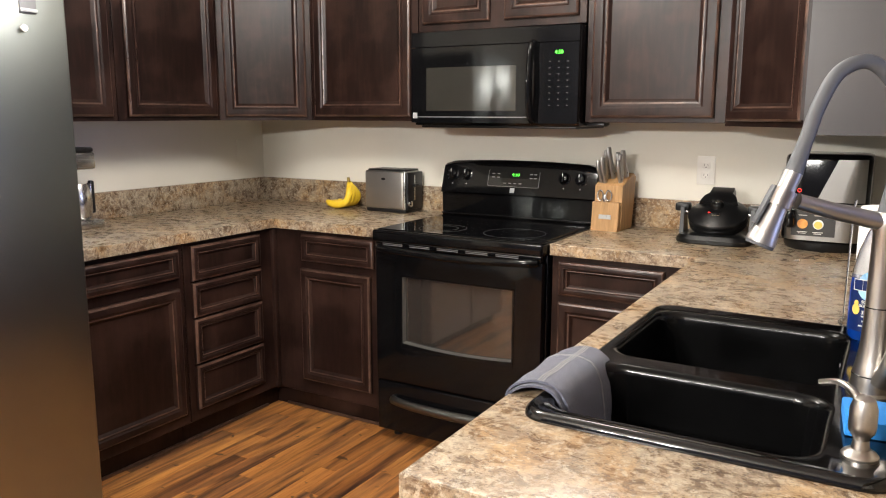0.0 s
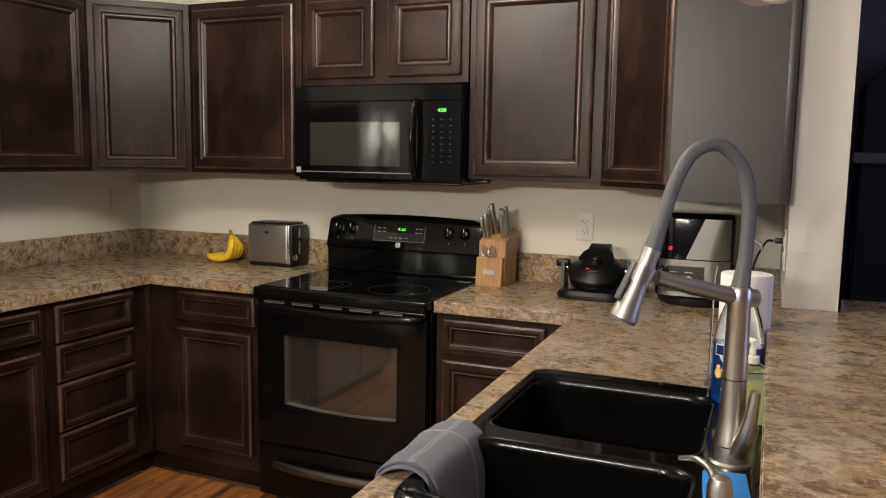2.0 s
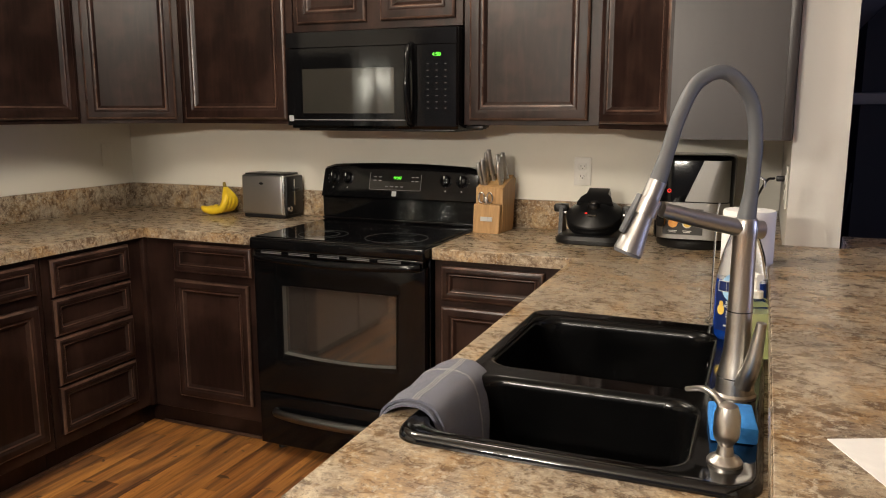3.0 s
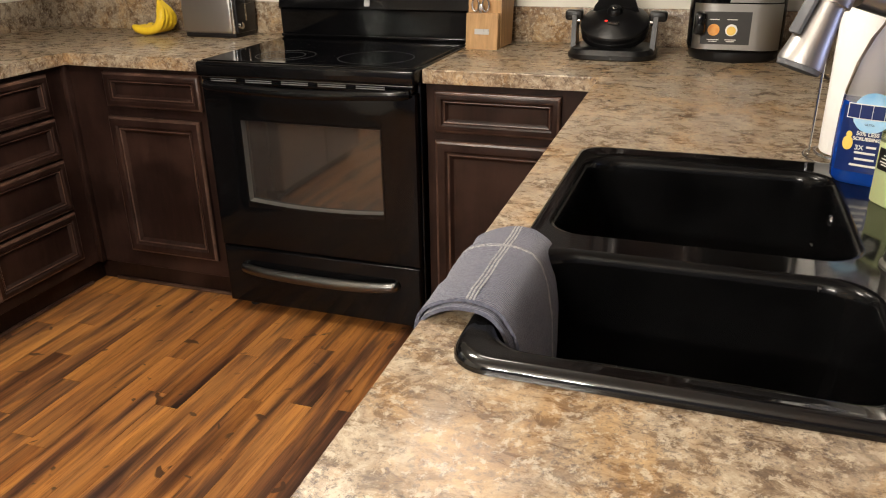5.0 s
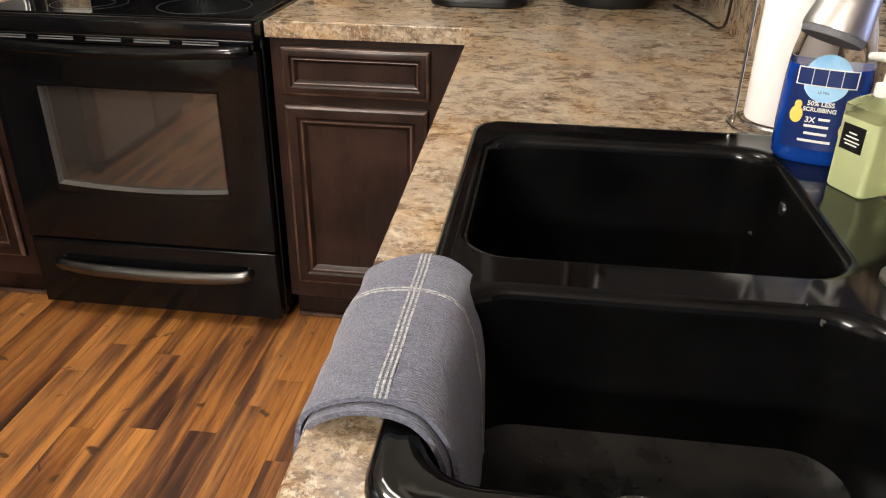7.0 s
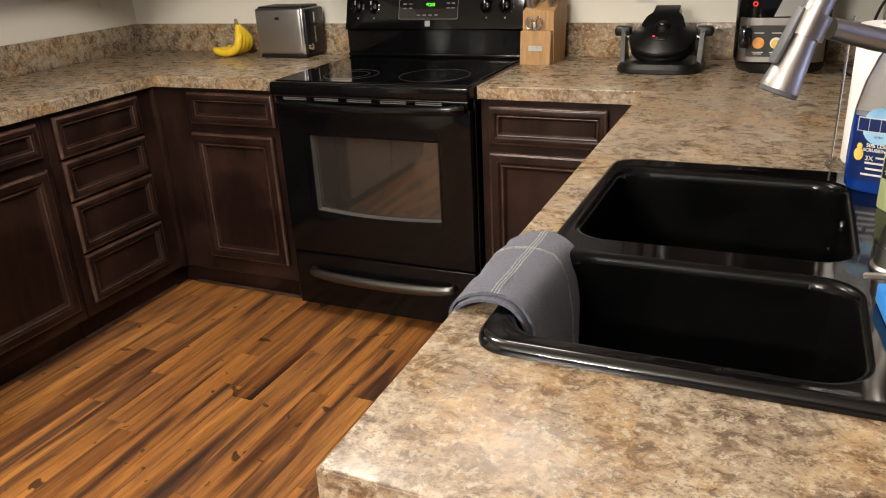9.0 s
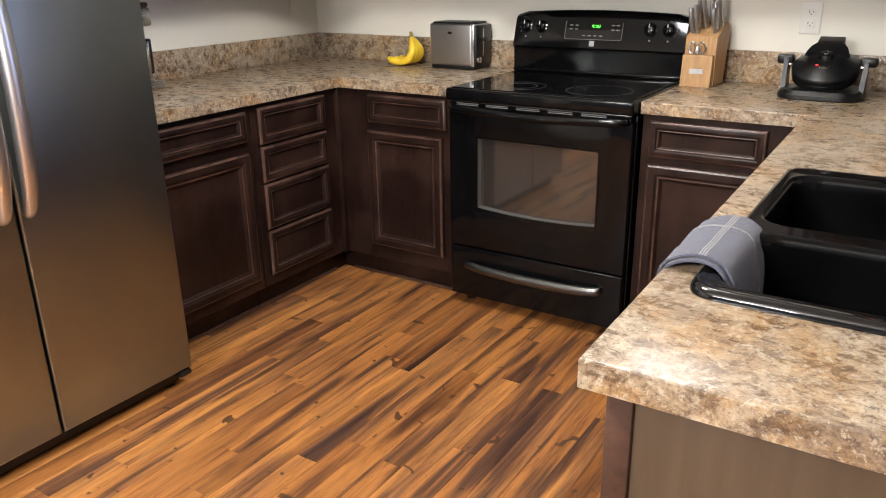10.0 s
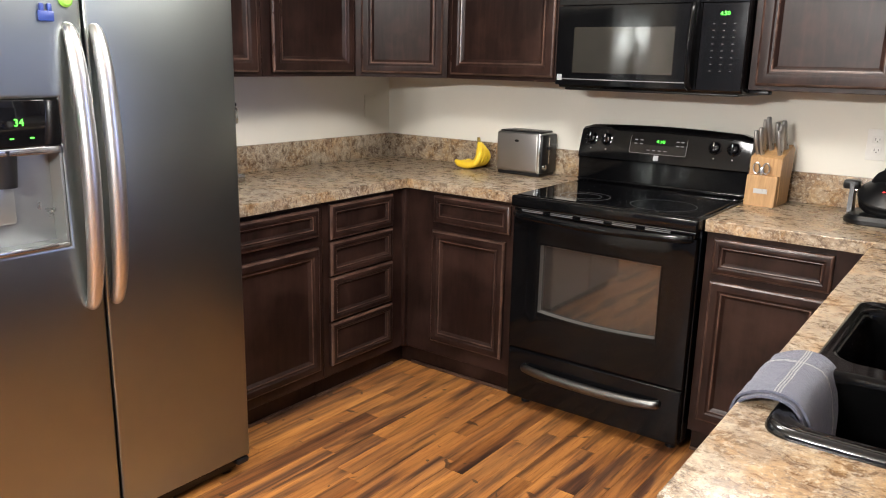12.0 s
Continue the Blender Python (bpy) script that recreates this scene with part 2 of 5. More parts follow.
GREYRUB = surface("grey_rubber", (0.085, 0.09, 0.10), (0.10, 0.105, 0.115), 10, rough=(0.5, 0.6), relief=0.05)
WHITEPL = surface("white_plastic", (0.74, 0.72, 0.67), (0.78, 0.76, 0.71), 10, rough=(0.35, 0.4), relief=0.0)
GREYPL = surface("grey_print", (0.15, 0.15, 0.155), (0.18, 0.18, 0.185), 10, rough=(0.4, 0.5), relief=0.0)
FAINT = surface("faint_grey_print", (0.040, 0.040, 0.042), (0.055, 0.055, 0.057), 10, rough=(0.3, 0.4), relief=0.0)
SILVERPL = surface("silver_plastic", (0.38, 0.39, 0.395), (0.42, 0.43, 0.435), 6, rough=(0.25, 0.32), metal=0.15, relief=0.0)
BLOCKWOOD = surface("acacia_wood", (0.27, 0.150, 0.056), (0.47, 0.275, 0.115), 16, (5, 5, 0.4), (0.45, 0.55), relief=0.12)
BANANA = surface("banana_skin", (0.80, 0.52, 0.02), (0.88, 0.62, 0.035), 22, rough=(0.42, 0.5), relief=0.08)
STEM = surface("banana_stem", (0.35, 0.26, 0.04), (0.10, 0.06, 0.02), 40, rough=(0.6, 0.7))
TOWEL = cloth("grey_terry", (0.062, 0.068, 0.100), (0.125, 0.132, 0.185))
STRIPE = cloth("white_thread", (0.14, 0.145, 0.17), (0.50, 0.50, 0.50))
PAPER = surface("tissue_paper", (0.80, 0.79, 0.77), (0.84, 0.83, 0.81), 30, rough=(0.9, 0.95), relief=0.4, fine=70)
SPONGE = surface("blue_sponge", (0.02, 0.20, 0.62), (0.03, 0.26, 0.72), 60, rough=(0.85, 0.95), relief=0.8, fine=180)
CLEAR = glass("clear_plastic", (0.96, 0.97, 0.98), 0.06, 1.25)
BLUESOAP = surface("blue_soap", (0.003, 0.032, 0.22), (0.004, 0.048, 0.30), 8, rough=(0.12, 0.16), relief=0.0, coat=0.6)
GREENSOAP = glass("green_soap", (0.80, 0.88, 0.50), 0.10, 1.33)
GREENSOAP.node_tree.nodes["Principled BSDF"].inputs["Transmission Weight"].default_value = 0.55
LABELBLUE = surface("label_navy", (0.004, 0.016, 0.095), (0.006, 0.020, 0.12), 8, rough=(0.3, 0.36), relief=0.0)
LABELSKY = surface("label_sky", (0.18, 0.48, 0.80), (0.55, 0.75, 0.90), 18, rough=(0.3, 0.36), relief=0.0)
YELLOW = surface("label_yellow", (0.80, 0.52, 0.09), (0.88, 0.62, 0.15), 40, rough=(0.35, 0.4), relief=0.0)
ORANGE = surface("label_orange", (0.70, 0.26, 0.04), (0.80, 0.40, 0.10), 60, rough=(0.4, 0.45), relief=0.0)
BLUEMAG = surface("blue_plastic", (0.02, 0.04, 0.20), (0.03, 0.06, 0.26), 30, rough=(0.4, 0.5), relief=0.0)
GREENMAG = surface("green_plastic", (0.22, 0.50, 0.05), (0.28, 0.58, 0.07), 30, rough=(0.4, 0.5), relief=0.0)
SHADE = surface("frosted_glass", (0.80, 0.79, 0.77), (0.84, 0.83, 0.81), 9, rough=(0.30, 0.4), relief=0.0)
DARKCLOTH = surface("black_fabric", (0.012, 0.012, 0.016), (0.018, 0.018, 0.022), 20, rough=(0.85, 0.95), relief=0.3)
GREENLED, REDLED = glow("green_digits", (0.12, 1.0, 0.05), 1.5), glow("red_indicator", (1.0, 0.04, 0.03), 1.3)
DIFFUSER = glow("lamp_diffuser", (1.0, 0.84, 0.66), 3.0)


# ---- mesh helpers ----
def rbox(bm, x0, x1, y0, y1, z0, z1, b=0.0, seg=2, m=None):
    """A box with rounded edges, joined into bm."""
    t = bmesh.new()
    bmesh.ops.create_cube(t, size=1, matrix=Matrix.LocRotScale(((x0 + x1) / 2, (y0 + y1) / 2, (z0 + z1) / 2), None, (x1 - x0, y1 - y0, z1 - z0)))
    if b:
        bmesh.ops.bevel(t, geom=t.edges, offset=b, segments=seg, affect="EDGES", profile=0.5)
        t.normal_update()
        for f in t.faces:
            f.smooth = max(abs(c) for c in f.normal) < 0.999
    join(bm, t, m)


def join(bm, t, m=None):
    if m is not None:
        bmesh.ops.transform(t, matrix=m, verts=t.verts)
    me = bpy.data.meshes.new("tmp")
    t.to_mesh(me)
    t.free()
    bm.from_mesh(me)
    bpy.data.meshes.remove(me)


def box(*a, **k):
    bm = bmesh.new()
    rbox(bm, *a, **k)
    return bm


def loft(bm, loops, cap0=True, cap1=True):
    """Skin between closed loops of equal length."""
    rows = [[bm.verts.new(p) for p in loop] for loop in loops]
    k = len(rows[0])
    for a, b in zip(rows, rows[1:]):
        for i in range(k):
            bm.faces.new((a[i], a[(i + 1) % k], b[(i + 1) % k], b[i])).smooth = True
    if cap0:
        bm.faces.new(rows[0][::-1])
    if cap1:
        bm.faces.new(rows[-1])
    return rows


def circle(r, z, seg=24, cx=0.0, cy=0.0, ry=None):
    return [(cx + r * math.cos(math.tau * i / seg), cy + (ry or r) * math.sin(math.tau * i / seg), z) for i in range(seg)]


def lathe(profile, seg=24, cx=0.0, cy=0.0, m=None, cap0=True, cap1=True):
    bm = bmesh.new()
    loft(bm, [circle(max(r, 1e-4), z, seg, cx, cy) for r, z in profile], cap0, cap1)
    if m is not None:
        bmesh.ops.transform(bm, matrix=m, verts=bm.verts)
    return bm


def rrect(x0, x1, y0, y1, r, z, seg=6):
    pts = []
    for cx, cy, a0 in ((x1 - r, y1 - r, 0), (x0 + r, y1 - r, 90), (x0 + r, y0 + r, 180), (x1 - r, y0 + r, 270)):
        for i in range(seg + 1):
            a = radians(a0 + 90 * i / seg)
            pts.append((cx + r * math.cos(a), cy + r * math.sin(a), z))
    return pts


def smooth_path(points, steps=8):
    """Catmull-Rom through the points."""
    p = [Vector(q) for q in points]
    p = [2 * p[0] - p[1]] + p + [2 * p[-1] - p[-2]]
    out = []
    for i in range(1, len(p) - 2):
        for s in range(steps):
            t = s / steps
            out.append(0.5 * (2 * p[i] + (p[i + 1] - p[i - 1]) * t + (2 * p[i - 1] - 5 * p[i] + 4 * p[i + 1] - p[i + 2]) * t * t + (3 * p[i] - p[i - 1] - 3 * p[i + 1] + p[i + 2]) * t ** 3))
    return out + [p[-2]]


def tube(points, radius, seg=10, flat=1.0):
    """A swept round bar; radius is a number or a function of 0..1."""
    bm = bmesh.new()
    pts = [Vector(q) for q in points]
    up, loops = Vector((0.13, 0.31, 0.94)), []
    for i, q in enumerate(pts):
        d = (pts[min(i + 1, len(pts) - 1)] - pts[max(i - 1, 0)]).normalized()
        a = d.cross(up).normalized()
        b = a.cross(d).normalized()
        up = b
        r = radius(i / (len(pts) - 1)) if callable(radius) else radius
        loops.append([q + a * (r * math.cos(math.tau * k / seg)) + b * (r * flat * math.sin(math.tau * k / seg)) for k in range(seg)])
    loft(bm, loops)
    return bm


def mesh_of(name, bm, mat, sharp=35):
    bmesh.ops.recalc_face_normals(bm, faces=bm.faces)
    me = bpy.data.meshes.new(name)
    bm.to_mesh(me)
    bm.free()
    me.materials.append(mat)
    me.set_sharp_from_angle(angle=radians(sharp))
    return me


def part(name, bm, mat, parent, label="", m=None, sharp=35):
    ob = new(name, mesh_of(name, bm, mat, sharp))
    ob.parent = parent
    if m is not None:
        ob.matrix_local = m
    return tagged(ob, label)


def thing(name, m, label, category, group="", kind=""):
    ob = new(name)
    ob.empty_display_size = 0.05
    ob.matrix_world = m
    return tagged(ob, label, category, group, kind)


def solid(name, bm, mat, label, category, kind="", m=None, sharp=35):
    ob = new(name, mesh_of(name, bm, mat, sharp))
    if m is not None:
        ob.matrix_world = m
    return tagged(ob, label, category, "", kind)


def letters(text, size, mat, parent, m, name="lettering", bold=0.0):
    cu = bpy.data.curves.new("text", "FONT")
    cu.body, cu.size, cu.align_x, cu.align_y, cu.extrude, cu.offset = text, size, "CENTER", "CENTER", 0.0003, bold
    tmp = bpy.data.objects.new("text", cu)
    me = bpy.data.meshes.new_from_object(tmp)
    bpy.data.objects.remove(tmp)
    me.materials.clear()
    me.materials.append(mat)
    ob = new(name, me)
    ob.parent, ob.matrix_local = parent, m
    return ob


FACING = pose(0, 0, 0, 90, 0, 0)  # text that faces -y

# ---- the large structure ----
XL, YB, XR = -3.03, 3.335, 0.150
CT = 0.914


def wall(name, *dims, mat=WALL, label="smooth cream painted wall"):
    return solid(name, box(*dims), mat, label, "wall", "structure")


wall("wall_north", XL - 0.12, 0.27, YB, YB + 0.12, 0, 2.44, label="cream painted wall behind the kitchen counter")
wall("wall_west", XL - 0.12, XL, -3.2, YB, 0, 2.44, label="cream painted wall beside the refrigerator")
wall("wall_east", XR, 0.277, 2.291, YB, 0, 2.44, mat=WHITEWALL, label="short white wall stub ending at the raised bar")
wall("wall_knee", XR, 0.272, 0.790, 2.289, 0, 1.028, mat=WHITEWALL, label="low white knee wall under the raised bar")
# unseen wall behind the camera; dark colour chosen to dim reflections in black surfaces
wall("wall_south", XL - 0.12, 3.5, -3.32, -3.2, 0, 2.44, mat=NAVY, label="unseen rear wall, dark blue-grey to keep reflections dim")
wall("wall_living_north", 0.277, 3.5, 5.0, 5.12, 0, 2.44, mat=NAVY, label="blue-grey painted living room wall")
wall("wall_living_west", 0.15, 0.27, YB + 0.12, 5.12, 0, 2.44, mat=NAVY, label="blue-grey painted living room wall")
bm = bmesh.new()
for y0, y1, z0, z1 in ((-3.2, 1.2, 0, 2.44), (2.6, 5.0, 0, 2.44), (1.2, 2.6, 0, 0.8), (1.2, 2.6, 2.2, 2.44)):
    rbox(bm, 3.38, 3.5, y0, y1, z0, z1)
solid("wall_living_east", bm, NAVY, "unseen blue-grey wall with an assumed window opening", "wall", "structure")
# assumed window, out of view, stands in for the blue fill's source
win = tagged(new("assumed_window"), "assumed white framed living room window, added out of view", "window", "", "structure")
bm = bmesh.new()
for y0, y1, z0, z1 in ((1.2, 1.26, 0.8, 2.2), (2.54, 2.6, 0.8, 2.2), (1.26, 2.54, 0.8, 0.86), (1.26, 2.54, 2.14, 2.2), (1.88, 1.92, 0.86, 2.14)):
    rbox(bm, 3.41, 3.46, y0, y1, z0, z1, 0.004)
part("window_frame", bm, WHITEPL, win)
for y0, y1 in ((1.26, 1.88), (1.92, 2.54)):
    part("pane", box(3.43, 3.434, y0, y1, 0.86, 2.14), CLEAR, win).visible_shadow = False
solid("ceiling", box(XL - 0.12, 3.5, -3.32, 5.12, 2.44, 2.54), CEIL, "flat off-white ceiling", "ceiling", "structure")


# ---- cabinets ----
def slab(xb, yb, cells, z0, z1, bevel=0.006):
    """A slab made of the listed cells of a grid, its outer top edges rounded."""
    bm = bmesh.new()
    vs = {}

    def v(i, j):
        if (i, j) not in vs:
            vs[i, j] = bm.verts.new((xb[i], yb[j], z1))
        return vs[i, j]

    faces = [bm.faces.new((v(i, j), v(i + 1, j), v(i + 1, j + 1), v(i, j + 1))) for i, j in cells]
    ext = bmesh.ops.extrude_face_region(bm, geom=faces, use_keep_orig=True)
    bmesh.ops.translate(bm, vec=(0, 0, z0 - z1), verts=[g for g in ext["geom"] if isinstance(g, bmesh.types.BMVert)])
    bm.normal_update()
    bmesh.ops.recalc_face_normals(bm, faces=bm.faces)
    edges = [e for e in bm.edges if len(e.link_faces) == 2 and all(abs(q.co.z - z1) < 1e-5 for q in e.verts) and any(abs(f.normal.z) < 0.5 for f in e.link_faces)]
    bmesh.ops.bevel(bm, geom=edges, offset=bevel, segments=3, affect="EDGES", profile=0.5)
    bm.normal_update()
    for f in bm.faces:
        f.smooth = max(abs(c) for c in f.normal) < 0.999
    return bm


def panel_front(name, x0, x1, z0, z1, parent, frame_w=0.058, label=""):
    """A mitred, moulded front with a sunk flat panel; the face looks to -y and its back lies at y = 0."""
    bm = bmesh.new()
    s = frame_w / 0.058
    prof = [(0.0, 0.0), (0.0, -0.012), (0.003, -0.017), (0.009, -0.0205), (0.020 * s, -0.0220), (0.032 * s, -0.0210), (0.038 * s, -0.0165), (0.042 * s, -0.0160), (0.045 * s, -0.0168), (0.048 * s, -0.0150), (0.058 * s, -0.0048)]
    loops = [[(x0 + i, y, z0 + i), (x1 - i, y, z0 + i), (x1 - i, y, z1 - i), (x0 + i, y, z1 - i)] for i, y in prof]
    loft(bm, loops, True, False)
    # outer edge and inner bead lighter: rubbed glaze and painted-in moulding highlights
    for k, face in enumerate(bm.faces):
        face.material_index = 1 if k // 4 in (1, 2, 7, 8) else 0
    front = part(name, bm, WOOD, parent, label, sharp=22)
    front.data.materials.append(WORN_LIT)
    i = 0.058 * s
    part("panel", box(x0 + i - 0.001, x1 - i + 0.001, -0.0050, -0.001, z0 + i - 0.001, z1 - i + 0.001), WOOD, front)
    return front


BASE_LABEL = "dark espresso wood base cabinet with moulded fronts under the counter"
UP_LABEL = "dark espresso wood wall cabinet with closed moulded door"


def cabinet(m, w, d, z0, z1, fronts, label, toe=True, name="base_cabinet", group="kitchen base cabinets"):
    """Local frame: face frame at y = 0 looking to -y, width along x. fronts: (kind, x0, x1, z0, z1, frame width)."""
    c = thing(name, m, label, "cabinet", group)
    lo = z0 + 0.105 if toe else z0
    bm = bmesh.new()
    rbox(bm, 0.002, w - 0.002, 0.0, d, lo, z1, 0.0015, 1)
    part("body", bm, WOOD, c)
    if toe:
        part("toe_kick", box(0.002, w - 0.002, 0.058, d, z0, lo), WOOD, c)
        part("shoe_moulding", box(0.002, w - 0.002, 0.046, 0.0578, z0, z0 + 0.014, 0.005), WORN_LIT, c)
    for kind, a, b, e, f, fw in fronts:
        panel_front(kind, a, b, e, f, c, fw)
    return c


def west(y):
    return pose(-2.400, y, 0, 0, 0, 90)


cabinet(west(1.640), 0.545, 0.628, 0, 0.872, [("drawer_front", 0.03, 0.515, 0.732, 0.850, 0.042), ("door", 0.03, 0.515, 0.153, 0.690, 0.058)], BASE_LABEL)
cabinet(west(2.185), 0.515, 0.628, 0, 0.872, [("drawer_front", 0.035, 0.43, a, b, 0.042) for a, b in ((0.706, 0.853), (0.551, 0.697), (0.353, 0.543), (0.153, 0.344))], "dark espresso wood drawer unit with four stacked drawers")
north = pose(-2.396, 2.718, 0)
cabinet(north, 0.606, 0.612, 0, 0.872, [("drawer_front", 0.172, 0.571, 0.732, 0.855, 0.042), ("door", 0.164, 0.550, 0.172, 0.697, 0.058)], BASE_LABEL)
part("toe_kick", box(-0.200, -0.0622, -0.030, 0.058, 0.0, 0.105), WOOD, bpy.data.objects["base_cabinet.002"])
part("toe_kick", box(-0.200, 0.002, 0.0582, 0.080, 0.0, 0.105), WOOD, bpy.data.objects["base_cabinet.002"])
part("corner_filler", box(-0.006, 0.016, -0.024, 0.002, 0.105, 0.872, 0.003), WOOD, bpy.data.objects["base_cabinet.002"])
cabinet(pose(-1.016, 2.718, 0), 0.575, 0.612, 0, 0.872, [("drawer_front", 0.032, 0.421, 0.722, 0.850, 0.042), ("door", 0.032, 0.416, 0.160, 0.697, 0.058)], BASE_LABEL)
pen = thing("base_cabinet", pose(-0.440, 0.905, 0, 0, 0, 0.8), "dark brown peninsula base cabinet with plain end panel under the sink", "cabinet", "kitchen base cabinets")
part("body", slab([0.004, 0.024, 0.540, 0.560], [0.006, 0.18, 1.05, 1.790], [(i, j) for i in range(3) for j in range(3) if (i, j) != (1, 1)], 0.0, 0.8715, 0.001), PANELWOOD, pen)
part("corner_stile", box(0.0, 0.036, -0.002, 0.030, 0.0, 0.872, 0.003), WORN_LIT, pen)
part("face", box(-0.004, 0.003, 0.031, 1.790, 0.105, 0.872), WOOD, pen)

ZU0, ZU1 = 1.355, 2.115


def upper(m, w, d, fronts, z0=ZU0, z1=ZU1, label=UP_LABEL):
    return cabinet(m, w, d, z0, z1, fronts, label, False, "wall_cabinet", "kitchen wall cabinets")


def upwest(y):
    return pose(-2.705, y, 0, 0, 0, 90)


DZ0, DZ1 = ZU0 + 0.018, ZU1 - 0.030
upper(upwest(1.640), 0.520, 0.322, [("door", 0.03, 0.490, DZ0, DZ1, 0.067)])
upper(upwest(2.160), 0.556, 0.322, [("door", 0.045, 0.530, DZ0, DZ1, 0.067)])


def corner_cabinet(corner, sx, label, z0, ay):
    """A diagonal wall cabinet in a corner; sx is the way along x out of the corner."""
    cx, cy = corner
    c = thing("wall_cabinet", pose(cx, cy, 0), label, "cabinet", "kitchen wall cabinets")
    a, b = 0.632, 0.322
    ring = [(0, 0), (sx * a, 0), (sx * a, -b), (sx * b, -ay), (0, -ay)]
    bm = bmesh.new()
    loft(bm, [[(x, y, z) for x, y in ring] for z in (z0, ZU1)])
    part("body", bm, WOOD, c)
    p0, p1 = (Vector((sx * b, -ay, 0)), Vector((sx * a, -b, 0))) if sx > 0 else (Vector((sx * a, -b, 0)), Vector((sx * b, -ay, 0)))
    d = (p1 - p0)
    door = panel_front("door", 0.025, d.length - 0.025, z0 + 0.018, DZ1, c, 0.060)
    door.matrix_local = Matrix.Translation(p0 + Vector((d.y, -d.x, 0)).normalized() * 0.001) @ Matrix.Rotation(math.atan2(d.y, d.x), 4, "Z")
    return c


corner_cabinet((XL + 0.003, YB - 0.003), 1, "dark espresso wood diagonal corner wall cabinet with closed door", ZU0, 0.615)
upper(pose(-2.394, 3.012, 0), 0.604, 0.320, [("door", 0.028, 0.570, DZ0, DZ1, 0.070)])
upper(pose(-1.788, 3.012, 0), 0.770, 0.320, [("door", 0.028, 0.352, 1.765, DZ1, 0.067), ("door", 0.418, 0.738, 1.765, DZ1, 0.067)], 1.735, ZU1, "short dark wood wall cabinet with two doors above the microwave")
upper(pose(-1.016, 3.012, 0), 0.540, 0.320, [("door", 0.028, 0.492, DZ0, DZ1, 0.070)])
corner_cabinet((XR - 0.003, YB - 0.003), -1, "dark espresso wood diagonal corner wall cabinet with closed door", ZU0 - 0.010, 0.632)
c = upper(pose(XR - 0.003 - 0.296, 2.697, 0, 0, 0, -90), 0.440, 0.296, [("door", 0.03, 0.41, DZ0, DZ1, 0.058)], ZU0 - 0.017, ZU1, label="dark wood wall cabinet with plain grey-brown side panel")
part("side_panel", box(0.4385, 0.4425, 0.0, 0.2945, ZU0 - 0.020, ZU1), SIDEWOOD, c)
part("scribe_moulding", box(0.443, 0.450, 0.272, 0.2955, ZU0 - 0.020, ZU1, 0.002), SIDEWOOD, c)


# ---- worktops ----
def peninsula_edge(bm):
    """The peninsula's kitchen edge is not quite square to the range wall."""
    for v in bm.verts:
        if v.co.x < -0.43 and v.co.y < 2.7 and v.co.x > -0.47:
            v.co.x += -0.012 - 0.0145 * (v.co.y - 0.87)
    return bm


def countertop(bm, bands, label):
    c = thing("countertop", pose(0, 0, 0), label, "worktop")
    part("top_sheet", bm, GRANITE, c)
    for b in bands:
        part("edge_band", peninsula_edge(box(*b, 0.8720, CT - 0.0022, 0.0007, 1)), GRANITE, c, "laminate edge band")
    return c


countertop(slab([XL + 0.002, -2.375, -1.792], [1.640, 2.698, YB - 0.002], [(0, 0), (0, 1), (1, 1)], 0.872, CT, 0.002),
           [(-2.375, -2.3735, 1.640, 2.696), (-2.3725, -1.792, 2.6965, 2.698)], "mottled beige granite-look worktop turning the corner")
countertop(peninsula_edge(slab([-1.018, -0.452, -0.398, 0.100, XR - 0.002], [0.868, 1.140, 1.920, 2.698, YB - 0.002],
                [(i, j) for i in range(1, 4) for j in range(4) if (i, j) != (2, 1)] + [(0, 3)], 0.872, CT, 0.002)),
           [(-0.4535, -0.452, 0.868, 2.696), (-0.4535, XR - 0.002, 0.8665, 0.868), (-1.018, -0.4910, 2.6965, 2.698)], "mottled beige granite-look worktop with a sink cut-out")
for dims in ((XL + 0.001, XL + 0.020, 1.640, YB - 0.001, CT, 1.036), (XL + 0.021, -1.792, YB - 0.020, YB - 0.001, CT, 1.036),
             (-1.018, 0.127, YB - 0.020, YB - 0.001, CT, 1.036)):
    solid("backsplash", box(*dims, 0.002), GRANITE, "low granite-look upstand along the wall", "backsplash")
bm = bmesh.new()
rbox(bm, 0.128, XR - 0.001, 2.2935, YB - 0.021, CT + 0.0005, 1.036, 0.002)
rbox(bm, 0.128, XR - 0.001, 0.790, 2.2930, CT + 0.0005, 1.028, 0.001)
solid("backsplash", bm, GRANITE, "granite-look splashback rising from sink counter to bar", "backsplash")
bar = thing("bar_top", pose(0, 0, 0), "mottled brown granite-look raised bar top", "bar top")
part("top_sheet", slab([0.115, 0.30, 0.60], [0.776, 2.288, 2.50], [(0, 0), (1, 0), (1, 1)], 1.0285, 1.067, 0.002), GRANITE, bar)
part("edge_band", box(0.1135, 0.115, 0.776, 2.286, 1.0285, 1.0648, 0.0007, 1), GRANITE, bar, "laminate edge band")
part("edge_band", box(0.1135, 0.600, 0.7745, 0.776, 1.0285, 1.0648, 0.0007, 1), GRANITE, bar, "laminate edge band")


